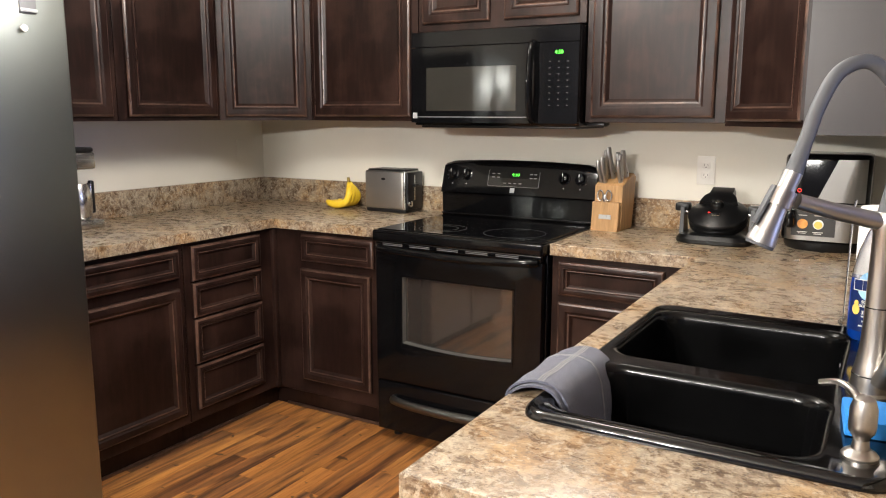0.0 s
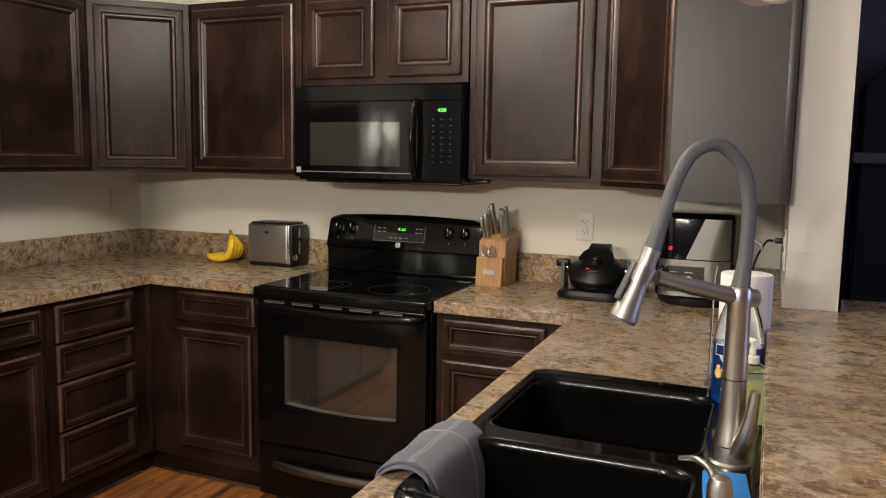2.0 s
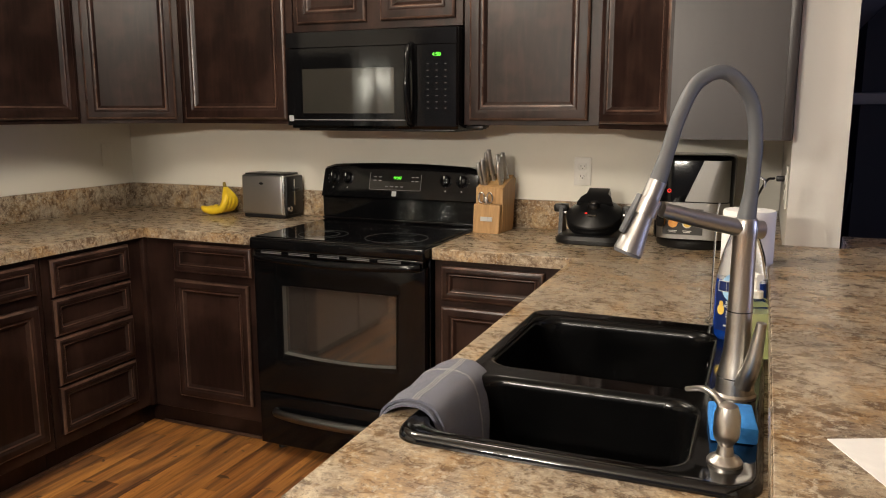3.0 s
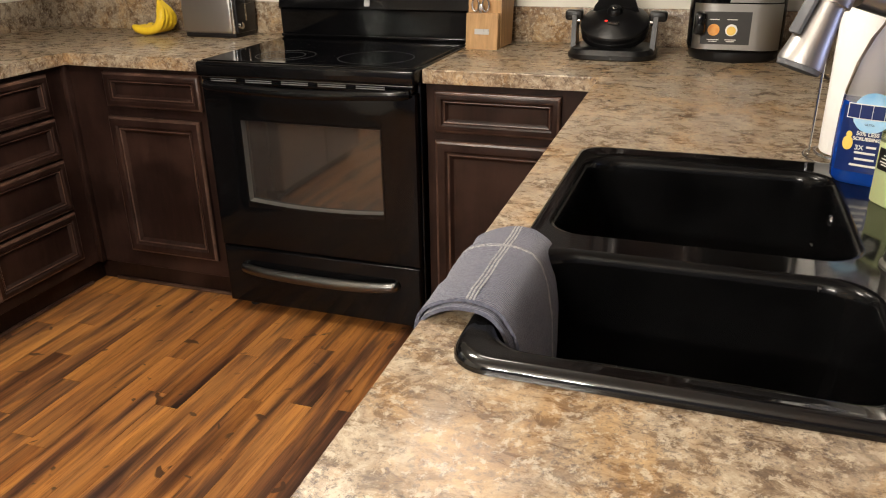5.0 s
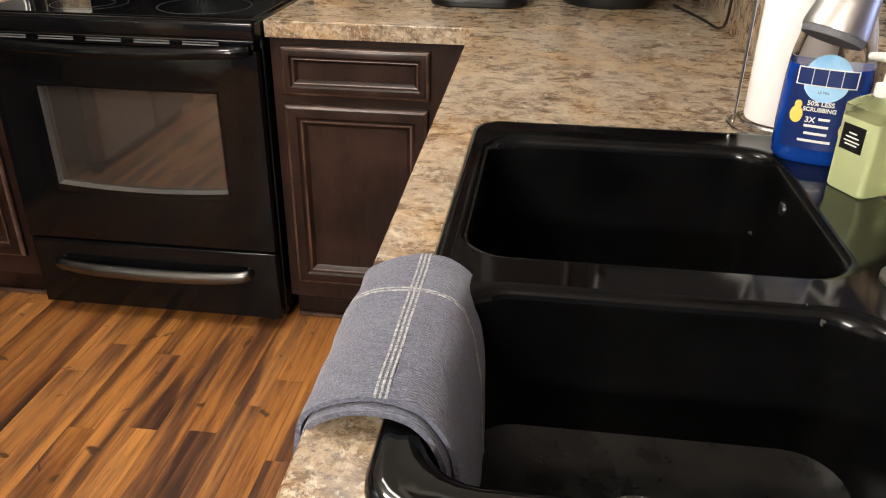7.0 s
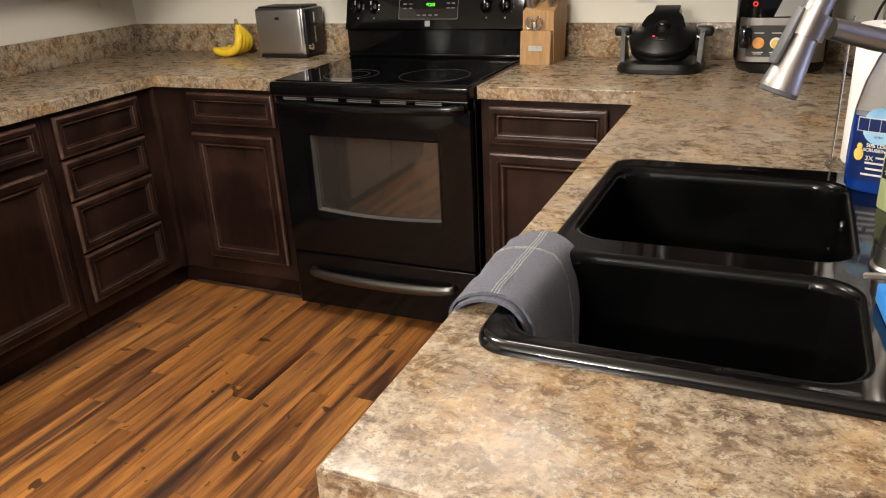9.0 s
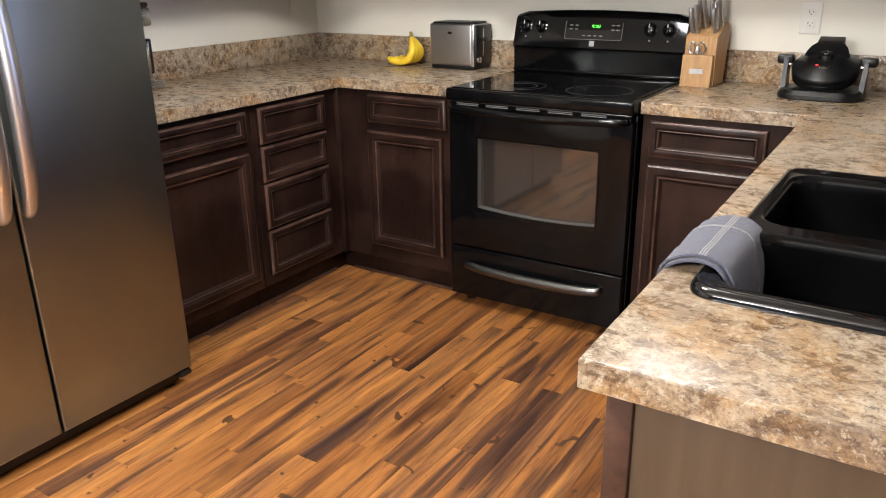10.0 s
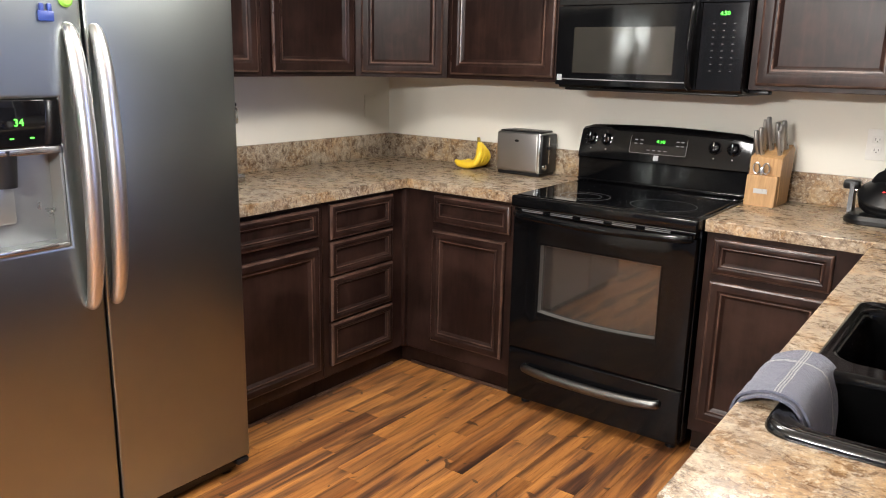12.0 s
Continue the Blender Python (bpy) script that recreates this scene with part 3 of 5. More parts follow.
# ---- refrigerator ----
def refrigerator():
    f = thing("refrigerator", pose(-2.178, 0.692, 0, 0, 0, 90), "stainless steel side-by-side refrigerator with ice dispenser", "refrigerator")
    part("body", box(0.004, 0.906, 0.075, 0.84, 0.06, 1.755, 0.006), PLASTIC, f)
    part("toe_grille", box(0.02, 0.89, 0.055, 0.12, 0.012, 0.07, 0.004), PLASTIC, f)
    up = pose(0, 0, 0, 90, 0, 0)
    left = part("door", slab([0.0, 0.062, 0.341, 0.423], [0.072, 0.930, 1.320, 1.760], [(i, j) for i in range(3) for j in range(3) if (i, j) != (1, 1)], -0.066, 0.0, 0.010), FRIDGE, f, "freezer door with dispenser recess", up)
    right = part("door", slab([0.429, 0.910], [0.072, 1.760], [(0, 0)], -0.066, 0.0, 0.010), FRIDGE, f, "", up)
    # the dispenser: a deep tray with a display above
    part("recess_back", box(0.064, 0.339, 0.062, 0.066, 0.932, 1.318), RECESS, f, "silver dispenser recess")
    for x in (0.064, 0.333):
        part("recess_side", box(x, x + 0.006, 0.002, 0.0615, 0.932, 1.195), RECESS, f)
    part("drip_tray", box(0.071, 0.332, 0.0, 0.0615, 0.932, 0.940), RECESS, f)
    part("tray_lip", box(0.068, 0.335, -0.008, 0.006, 0.930, 0.944, 0.004), STEEL, f)
    part("ledge", box(0.068, 0.335, -0.005, 0.030, 1.180, 1.200, 0.004), STEEL, f)
    panel = part("display_panel", box(0.064, 0.339, -0.003, 0.060, 1.202, 1.318, 0.003), GLASSTOP, f, "black glossy control display")
    letters("34", 0.026, GREENLED, panel, Matrix.Translation((0.235, -0.0036, 1.262)) @ FACING)
    for i in range(4):
        part("button_mark", box(0.110 + 0.05 * i, 0.120 + 0.05 * i, -0.0038, -0.0030, 1.222, 1.225), GREENLED, panel)
    part("ice_chute", lathe([(0.030, 1.10), (0.036, 1.195)], 20, 0.20, 0.030), PLASTIC, f)
    part("paddle", box(0.17, 0.23, 0.048, 0.058, 1.00, 1.12, 0.004), RECESS, f)
    for x, s in ((0.380, -1), (0.452, 1)):
        pts = smooth_path([(x, 0.004, 0.748), (x, -0.022, 0.775), (x, -0.048, 0.90), (x, -0.060, 1.125), (x, -0.048, 1.35), (x, -0.022, 1.475), (x, 0.004, 1.505)])
        part("handle", tube(pts, lambda u: 0.009 + 0.0145 * math.sin(math.pi * u) ** 0.6, 16), BOWED, left if s < 0 else right, "bowed polished steel handle", up.inverted())
    for x in (0.05, 0.86):
        part("foot", lathe([(0.026, 0.0), (0.026, 0.02), (0.014, 0.022), (0.014, 0.06)], 16, x, 0.085), PLASTIC, f)
    part("hinge_cover", box(0.855, 0.905, 0.0, 0.07, 0.048, 0.068, 0.006), PLASTIC, f, "dark lower hinge cover")


refrigerator()


def on_fridge(name, bm, mat, label, category, y, z):
    return solid(name, bm, mat, label, category, m=pose(-2.1775, y - 0.010, z, 0, 0, 90))


on_fridge("notepaper", box(-0.05, 0.035, -0.0015, 0.0, -0.02, 0.09), PAPER, "white paper note on the refrigerator door", "paper", 1.425, 1.69)
clip = thing("magnet_clip", pose(-2.1775, 1.478, 1.675, 0, 0, 90), "grey magnetic clip label on the refrigerator door", "magnet")
part("plate", box(-0.026, 0.026, -0.004, 0.0, 0.0, 0.060, 0.0015), GREYPL, clip)
part("clip_bar", box(-0.026, 0.026, -0.010, -0.004, 0.004, 0.014, 0.002), SILVERPL, clip)
on_fridge("magnet", lathe([(0.007, 0.0), (0.007, 0.006), (0.011, 0.010), (0.010, 0.014)], 16, m=pose(0, 0, 0, 90, 0, 0)), WHITEPL, "small round white magnet on the refrigerator", "magnet", 1.467, 1.632)
bm = box(-0.020, 0.020, -0.008, 0.0, -0.02, 0.006, 0.003)
rbox(bm, -0.016, -0.004, -0.008, 0.0, 0.004, 0.024, 0.003)
rbox(bm, 0.004, 0.016, -0.008, 0.0, 0.004, 0.024, 0.003)
on_fridge("magnet", bm, BLUEMAG, "dark blue shaped magnet on the refrigerator", "magnet", 1.030, 1.530)
on_fridge("magnet", lathe([(0.018, 0.0), (0.018, 0.004), (0.012, 0.009)], 18, m=pose(0, 0, 0, 90, 0, 0)), GREENMAG, "round green magnet on the refrigerator", "magnet", 1.085, 1.565)


# ---- range ----
def kitchen_range():
    r = thing("electric_range", pose(-1.783, 2.660, 0), "glossy black freestanding electric range with oven window", "range")
    part("body", box(0.0, 0.756, 0.045, 0.655, 0.045, 0.875, 0.003), BLACK, r)
    for x in (0.05, 0.70):
        for y in (0.09, 0.60):
            part("foot", lathe([(0.02, 0.0), (0.02, 0.012), (0.010, 0.014), (0.010, 0.05)], 12, x, y), PLASTIC, r)
    up = pose(0, 0, 0, 90, 0, 0)
    wx0, wx1, wz0, wz1 = 0.134, 0.633, 0.446, 0.727
    door = part("oven_door", slab([0.004, wx0 - 0.006, wx1 + 0.006, 0.752], [0.274, wz0 - 0.022, wz1 + 0.006, 0.842], [(i, j) for i in range(3) for j in range(3) if (i, j) != (1, 1)], -0.043, 0.0, 0.0012), BLACK, r, "", up)

    def win_loop(i, y, sag=0.012):
        xs = [wx0 + i + (wx1 - wx0 - 2 * i) * k / 10 for k in range(11)]
        return [(x, y, wz0 + i - sag * (1 - (2 * k / 10 - 1) ** 2)) for k, x in enumerate(xs)] + [(x, y, wz1 - i) for x in reversed(xs)]

    bm = bmesh.new()
    outer = [(x + (0.006 if k in (10, 11) else -0.006 if k in (0, 21) else 0), y, wz0 - 0.022 if k < 11 else wz1 + 0.006) for k, (x, y, z) in enumerate(win_loop(0, -0.0006))]
    loft(bm, [outer, win_loop(0.0, -0.0006)], False, False)
    part("window_trim", bm, BLACK, door, "glossy black window border", up.inverted())
    bm = bmesh.new()
    loft(bm, [win_loop(0.0, -0.0006), win_loop(0.0015, 0.003), win_loop(0.004, 0.022)], False, False)
    part("window_liner", bm, LINER, door, "pale grey inner rim", up.inverted())
    bm = bmesh.new()
    loft(bm, [win_loop(0.0035, 0.024), win_loop(0.0035, 0.021)])
    part("window_glass", bm, OVENGLASS, door, "smoked oven window", up.inverted())
    pts = smooth_path([(0.020, -0.012, 0.846), (0.06, -0.034, 0.845), (0.20, -0.050, 0.841), (0.378, -0.056, 0.838), (0.556, -0.050, 0.841), (0.696, -0.034, 0.845), (0.736, -0.012, 0.846)])
    part("handle", tube(pts, 0.0125, 12, 1.25), BLACK, door, "bowed black oven handle", up.inverted())
    for x in (0.03, 0.726):
        part("handle_post", box(x - 0.012, x + 0.012, -0.022, 0.004, 0.836, 0.856, 0.004), BLACK, door, "", up.inverted())
    vent = part("vent_strip", box(0.008, 0.748, -0.004, 0.046, 0.846, 0.869, 0.003), BLACK, r)
    for x in (0.09, 0.22, 0.35, 0.48, 0.61):
        for z in (0.8535, 0.8595):
            part("vent_slot", box(x - 0.048, x + 0.048, -0.0056, -0.003, z, z + 0.0035, 0.001), GREYPL, vent)
    part("edge_trim", box(0.008, 0.748, -0.0062, -0.003, 0.8665, 0.8690, 0.001), SMOKE, vent, "thin bright trim line")
    drawer = part("storage_drawer", slab([0.004, 0.752], [0.048, 0.266], [(0, 0)], -0.043, 0.0, 0.008), BLACK, r, "", up)
    pts = smooth_path([(0.085, 0.0, 0.198), (0.10, -0.020, 0.196), (0.20, -0.030, 0.190), (0.378, -0.033, 0.187), (0.556, -0.030, 0.190), (0.656, -0.020, 0.196), (0.671, 0.0, 0.198)])
    part("handle", tube(pts, lambda u: 0.011 + 0.004 * math.sin(math.pi * u), 12, 1.35), SMOKE, drawer, "bowed smoky grey drawer handle", up.inverted())
    part("cooktop_frame", box(-0.003, 0.759, -0.020, 0.560, 0.870, 0.917, 0.010, 3), BLACK, r)
    top = part("glass_cooktop", box(0.012, 0.744, 0.006, 0.540, 0.9175, 0.9205, 0.001, 1), GLASSTOP, r, "black ceramic glass cooktop")
    for x, y, rad in ((0.245, 0.140, 0.098), (0.245, 0.140, 0.064), (0.560, 0.165, 0.122)):
        bm = bmesh.new()
        loft(bm, [circle(rad, 0.9206, 48, x, y), circle(rad, 0.9209, 48, x, y), circle(rad + 0.0022, 0.9209, 48, x, y), circle(rad + 0.0022, 0.9206, 48, x, y)], False, False)
        part("burner_ring", bm, FAINT, top, "thin grey burner ring")
    # backguard: a low riser and a leaning console with a gently arched top
    side = [(0.552, 0.918), (0.548, 1.022), (0.536, 1.030), (0.540, 1.045), (0.566, 1.140), (0.574, 1.158), (0.592, 1.168), (0.640, 1.166), (0.655, 1.150), (0.655, 0.918)]
    bm = bmesh.new()
    loops = []
    for k in range(17):
        x = 0.002 + 0.752 * k / 16
        arch = 0.012 * (1 - (2 * k / 16 - 1) ** 2) - (0.010 if k in (0, 16) else 0)
        loops.append([(x, y, z + (arch * (z - 1.03) / 0.13 if z > 1.03 else 0)) for y, z in side])
    loft(bm, loops)
    guard = part("backguard", bm, BLACK, r, "black console with knobs and clock", sharp=28)
    part("riser_ledge", box(0.004, 0.752, 0.536, 0.552, 0.924, 0.935, 0.003), BLACK, guard)
    lean = math.degrees(math.atan2(0.026, 0.095))

    def on_console(x, s, lift=0.0):
        a = radians(lean)
        return Matrix.Translation((x, 0.540 + s * math.sin(a) - lift * math.cos(a), 1.045 + s * math.cos(a) + lift * math.sin(a))) @ pose(0, 0, 0, 90 - lean, 0, 0)

    panel = part("clock_panel", box(-0.128, 0.128, -0.040, 0.040, 0.0, 0.0016, 0.0007, 1), GLASSTOP, guard, "glossy clock panel", on_console(0.367, 0.058))
    letters("4:50", 0.022, GREENLED, panel, Matrix.Translation((0.010, 0.018, 0.0018)))
    bm = bmesh.new()
    loft(bm, [rrect(-0.126, 0.126, -0.038, 0.038, 0.008, 0.0017), rrect(-0.126, 0.126, -0.038, 0.038, 0.008, 0.0021), rrect(-0.1245, 0.1245, -0.0365, 0.0365, 0.0075, 0.0021), rrect(-0.1245, 0.1245, -0.0365, 0.0365, 0.0075, 0.0017)], False, False)
    part("panel_border", bm, GREYPL, panel)
    for i, (x, y) in enumerate([(-0.10, 0.020), (-0.075, 0.020), (-0.10, 0.004), (-0.075, 0.004), (-0.04, -0.022), (-0.015, -0.022), (0.01, -0.022), (0.035, -0.022), (0.085, 0.022), (0.105, 0.022), (0.085, 0.004), (0.105, 0.004)]):
        part("button_mark", box(x - 0.007, x + 0.007, y - 0.002, y + 0.002, 0.0017, 0.0021), GREYPL, panel)
    part("badge", box(-0.011, 0.011, -0.011, 0.011, 0.0, 0.002, 0.0006, 1), SILVERPL, guard, "small silver square badge", on_console(0.367, 0.004))
    for x in (0.058, 0.130, 0.609, 0.684):
        knob = part("knob", lathe([(0.027, 0.0), (0.027, 0.003), (0.021, 0.005), (0.019, 0.018), (0.016, 0.020)], 24), BLACK, guard, "round black knob", on_console(x, 0.068))
        part("grip", box(-0.0045, 0.0045, -0.019, 0.019, 0.019, 0.030, 0.002), BLACK, knob)
        part("pointer", box(-0.001, 0.001, 0.004, 0.018, 0.0300, 0.0306), WHITEPL, knob)
        for k in range(9):
            a = radians(-130 + 32.5 * k)
            mx, my = 0.032 * math.sin(a), 0.032 * math.cos(a)
            part("dial_mark", box(mx - 0.0012, mx + 0.0012, my - 0.0012, my + 0.0012, 0.0002, 0.0006), GREYPL, guard, "", on_console(x, 0.068))
        part("dial_symbol", box(-0.003, 0.003, -0.046, -0.040, 0.0002, 0.0006), GREYPL, guard, "", on_console(x, 0.068))


kitchen_range()


# ---- microwave ----
def microwave():
    w = thing("microwave_oven", pose(-1.776, 2.945, 1.338), "glossy black over-the-range microwave under a wall cabinet", "microwave")
    part("body", box(0.0, 0.756, 0.020, 0.385, 0.0, 0.388, 0.004), BLACK, w)

    def bow(x):
        return -0.022 * (1 - ((x - 0.30) / 0.46) ** 2)

    def bowed(x0, x1, z0, z1, front, back, steps=12):
        bm = bmesh.new()
        xs = [x0 + (x1 - x0) * k / steps for k in range(steps + 1)]
        loops = [[(x, bow(x) + front, z0), (x, bow(x) + front, z1), (x, bow(x) + back, z1), (x, bow(x) + back, z0)] for x in xs]
        loft(bm, loops)
        return bm

    door = part("door", bowed(0.002, 0.592, 0.012, 0.322, 0.0, 0.03), BLACK, w, "glossy black door")
    part("window", bowed(0.080, 0.500, 0.062, 0.240, -0.0012, 0.002), MICROGLASS, door, "smoked glass window")
    bm = bowed(0.030, 0.560, 0.034, 0.0375, -0.002, 0.001)
    part("trim_line", bm, GREYPL, door)
    part("badge", bowed(0.010, 0.032, 0.030, 0.054, -0.0022, 0.0, 2), SILVERPL, w, "small silver square badge")
    part("vent_grille", bowed(0.002, 0.754, 0.326, 0.386, 0.002, 0.03), BLACK, w)
    panel = part("control_panel", bowed(0.596, 0.754, 0.012, 0.322, 0.0, 0.03), BLACK, w, "black control panel with keypad")
    pts = smooth_path([(0.572, -0.014, 0.02), (0.573, -0.044, 0.045), (0.574, -0.058, 0.165), (0.573, -0.044, 0.295), (0.572, -0.014, 0.322)])
    part("handle", tube(pts, 0.0125, 12, 1.3), BLACK, door, "bowed vertical black handle")
    m = Matrix.Translation((0.676, bow(0.676) - 0.0015, 0.285)) @ pose(0, 0, 0, 0, 0, 6) @ FACING
    letters("4:50", 0.020, GREENLED, panel, m)
    for r_ in range(8):
        for c_ in range(3):
            x, z = 0.640 + 0.036 * c_, 0.250 - 0.024 * r_
            part("key", box(x - 0.0035, x + 0.0035, bow(x) - 0.0016, bow(x) + 0.001, z - 0.0015, z + 0.0015), FAINT, panel)
    part("underside_plate", box(0.02, 0.736, 0.04, 0.37, -0.010, 0.0, 0.003), PLASTIC, w)
    part("mount_rail", box(0.757, 0.830, 0.10, 0.14, 0.000, 0.014, 0.002), PLASTIC, w, "dark rail at the cabinet edge")


microwave()


# ---- sink and tap ----
def kitchen_sink():
    s = thing("kitchen_sink", pose(0, 0, CT), "black composite double-bowl sink set into the worktop", "sink")
    z = 0.013
    bm = bmesh.new()
    outer = loft(bm, [rrect(-0.413, 0.115, 1.120, 1.939, 0.045, 0.0003), rrect(-0.4125, 0.1145, 1.1205, 1.9385, 0.045, 0.006), rrect(-0.410, 0.112, 1.123, 1.936, 0.044, 0.011), rrect(-0.406, 0.108, 1.128, 1.931, 0.042, 0.0145), rrect(-0.401, 0.103, 1.134, 1.925, 0.040, 0.0145), rrect(-0.396, 0.098, 1.139, 1.920, 0.037, z)], False, False)[-1]
    holes = []
    for y0, y1 in ((1.152, 1.432), (1.482, 1.878)):
        loop = [bm.verts.new(p) for p in rrect(-0.390, 0.022, y0, y1, 0.055, z)]
        holes.append(loop)
    edges = [bm.edges.get((a, b)) or bm.edges.new((a, b)) for lp in [outer] + holes for a, b in zip(lp, lp[1:] + lp[:1])]
    bmesh.ops.triangle_fill(bm, edges=edges, use_beauty=True, use_dissolve=False)
    part("rim", bm, SINKBLACK, s, "", sharp=50)
    for y0, y1, deep in ((1.152, 1.432, 0.155), (1.482, 1.878, 0.215)):
        bm = bmesh.new()
        steps = [(0.0, z), (0.003, z - 0.0006), (0.007, z - 0.003), (0.010, z - 0.008), (0.012, z - 0.017), (0.016, -0.06), (0.022, -deep + 0.05), (0.030, -deep + 0.02), (0.050, -deep + 0.004), (0.080, -deep)]
        rings = [rrect(-0.390 + i, 0.022 - i, y0 + i, y1 - i, max(0.055 - 0.2 * i, 0.02), q) for i, q in steps]
        loft(bm, rings[:-2], False, False)
        part("bowl", bm, BOWLBLACK, s, "deep black bowl", sharp=60)
        bm = bmesh.new()
        loft(bm, rings[-3:], False, True)
        part("bowl_floor", bm, SCUFFED, s, "scuffed greyish bowl floor", sharp=60)
        part("drain", lathe([(0.045, -deep + 0.0005), (0.045, -deep + 0.003), (0.030, -deep + 0.002)], 24, -0.195, (y0 + y1) / 2), STEEL, s, "round steel drain")
    part("overflow_plug", lathe([(0.009, 0), (0.009, 0.003), (0.006, 0.004)], 16, m=Matrix.Translation((0.0095, 1.748, -0.026)) @ pose(0, 0, 0, 0, -90, 0)), STEEL, s, "small steel overflow cap")


kitchen_sink()


def kitchen_faucet():
    f = thing("kitchen_faucet", pose(0.066, 1.487, CT + 0.013, 0, 0, 33), "brushed nickel pull-down faucet with grey hose arch", "faucet")
    part("base_plate", lathe([(0.036, 0.0), (0.036, 0.004), (0.033, 0.008)], 28), NICKEL, f)
    part("column", lathe([(0.0325, 0.008), (0.031, 0.020), (0.0305, 0.034), (0.027, 0.050), (0.0225, 0.080), (0.0205, 0.12), (0.0195, 0.20), (0.0190, 0.272), (0.0200, 0.276), (0.0200, 0.302), (0.018, 0.306)], 28), NICKEL, f)
    part("seam_ring", lathe([(0.0203, 0.1480), (0.0206, 0.1490), (0.0203, 0.1500)], 28, cap0=False, cap1=False), PLASTIC, f)
    part("base_seam", lathe([(0.0308, 0.0340), (0.0312, 0.0352), (0.0304, 0.0362)], 28, cap0=False, cap1=False), PLASTIC, f)
    arm = part("arm", tube([(0.030, 0.0, 0.286), (-0.005, 0.0, 0.289), (-0.09, 0.0, 0.308), (-0.150, 0.0, 0.324)], lambda u: 0.0155 - 0.0030 * u, 16), NICKEL, f, "swivel arm that docks the spray head")
    tilt = Matrix.Translation((-0.160, 0.0, 0.370)) @ pose(0, 0, 0, 0, 22, 0)
    part("dock", lathe([(0.0205, -0.058), (0.0205, -0.030)], 20, m=tilt, cap0=True), NICKEL, arm)
    hose = smooth_path([(0.0, 0.0, 0.302), (0.006, 0.0, 0.36), (0.007, 0.0, 0.44), (-0.008, 0.0, 0.502), (-0.052, 0.0, 0.540), (-0.098, 0.0, 0.526), (-0.126, 0.0, 0.478), (-0.144, 0.0, 0.420), (-0.160, 0.0, 0.368)])
    part("hose", tube(hose, lambda u: 0.0115 + 0.004 * max(0.0, 1 - u * 9) + 0.003 * max(0.0, u * 9 - 8), 16), GREYRUB, f, "matt grey flexible hose")
    head = part("spray_head", lathe([(0.0150, 0.0), (0.0150, -0.035), (0.0165, -0.065), (0.0205, -0.100), (0.0235, -0.118), (0.0235, -0.122)], 24, m=tilt), SATIN, f, "flared steel spray head")
    part("nozzle_face", lathe([(0.0228, -0.1222), (0.0220, -0.1270), (0.019, -0.1275)], 24, m=tilt), GREYRUB, head)
    part("spray_button", box(-0.020, -0.0135, -0.008, 0.008, -0.098, -0.030, 0.003, m=tilt @ pose(0, 0, 0, 0, 4, 0)), GREYRUB, head, "grey rubber spray button")
    lever = smooth_path([(0.000, -0.022, 0.028), (0.003, -0.036, 0.055), (0.007, -0.044, 0.095), (0.010, -0.049, 0.140)])
    part("lever", tube(lever, lambda u: 0.018 - 0.010 * u, 14), NICKEL, f, "tapered side lever")


kitchen_faucet()
d = thing("soap_dispenser", pose(0.064, 1.203, CT + 0.013, 0, 0, -46), "brushed nickel soap pump set in the sink deck", "soap dispenser")
part("base", lathe([(0.024, 0.0), (0.024, 0.004), (0.021, 0.008), (0.012, 0.013), (0.010, 0.026)], 24), NICKEL, d)
part("pump_body", lathe([(0.010, 0.026), (0.0120, 0.031), (0.0165, 0.037), (0.0178, 0.046), (0.0174, 0.070), (0.0135, 0.083), (0.006, 0.088)], 24), NICKEL, d)
part("nozzle", tube(smooth_path([(-0.008, 0.0, 0.074), (-0.022, 0.0, 0.086), (-0.050, 0.0, 0.090), (-0.086, 0.0, 0.078)]), lambda u: 0.0062 - 0.0025 * u, 12), NICKEL, d)


# ---- things on the worktop ----
def toaster():
    t = thing("toaster", pose(-2.192, 3.150, CT), "two-slice brushed steel toaster with black end", "toaster")
    part("base", box(0.006, 0.236, 0.006, 0.150, 0.0, 0.022, 0.006), PLASTIC, t)
    part("shell", box(0.0, 0.228, 0.0, 0.156, 0.016, 0.202, 0.012, 3), SATIN, t, "brushed steel shell")
    top = part("top", box(0.012, 0.224, 0.014, 0.142, 0.198, 0.209, 0.004), PLASTIC, t)
    for y in (0.045, 0.090):
        part("slot", box(0.035, 0.200, y, y + 0.022, 0.2085, 0.2105, 0.0008, 1), BLACK, top)
    part("front_corner", box(0.222, 0.236, 0.0, 0.014, 0.016, 0.202, 0.005), CHROME, t)
    end = part("end_panel", box(0.226, 0.244, 0.012, 0.150, 0.016, 0.196, 0.006), PLASTIC, t, "black plastic control end")
    part("lever", box(0.242, 0.262, 0.052, 0.098, 0.125, 0.140, 0.004), PLASTIC, end)
    part("lever_slot", box(0.2435, 0.2450, 0.070, 0.080, 0.060, 0.180, 0.0005, 1), STEEL, end)
    part("dial", lathe([(0.014, 0), (0.013, 0.010), (0.010, 0.012)], 18, m=Matrix.Translation((0.244, 0.030, 0.045)) @ pose(0, 0, 0, 0, 90, 0)), CHROME, end)
    bm = bmesh.new()
    loft(bm, [circle(0.012, 0.0, 20, ry=0.006), circle(0.012, 0.0012, 20, ry=0.006)])
    part("badge", bm, PLASTIC, t, "small dark oval badge", Matrix.Translation((0.112, 0.0, 0.162)) @ FACING)


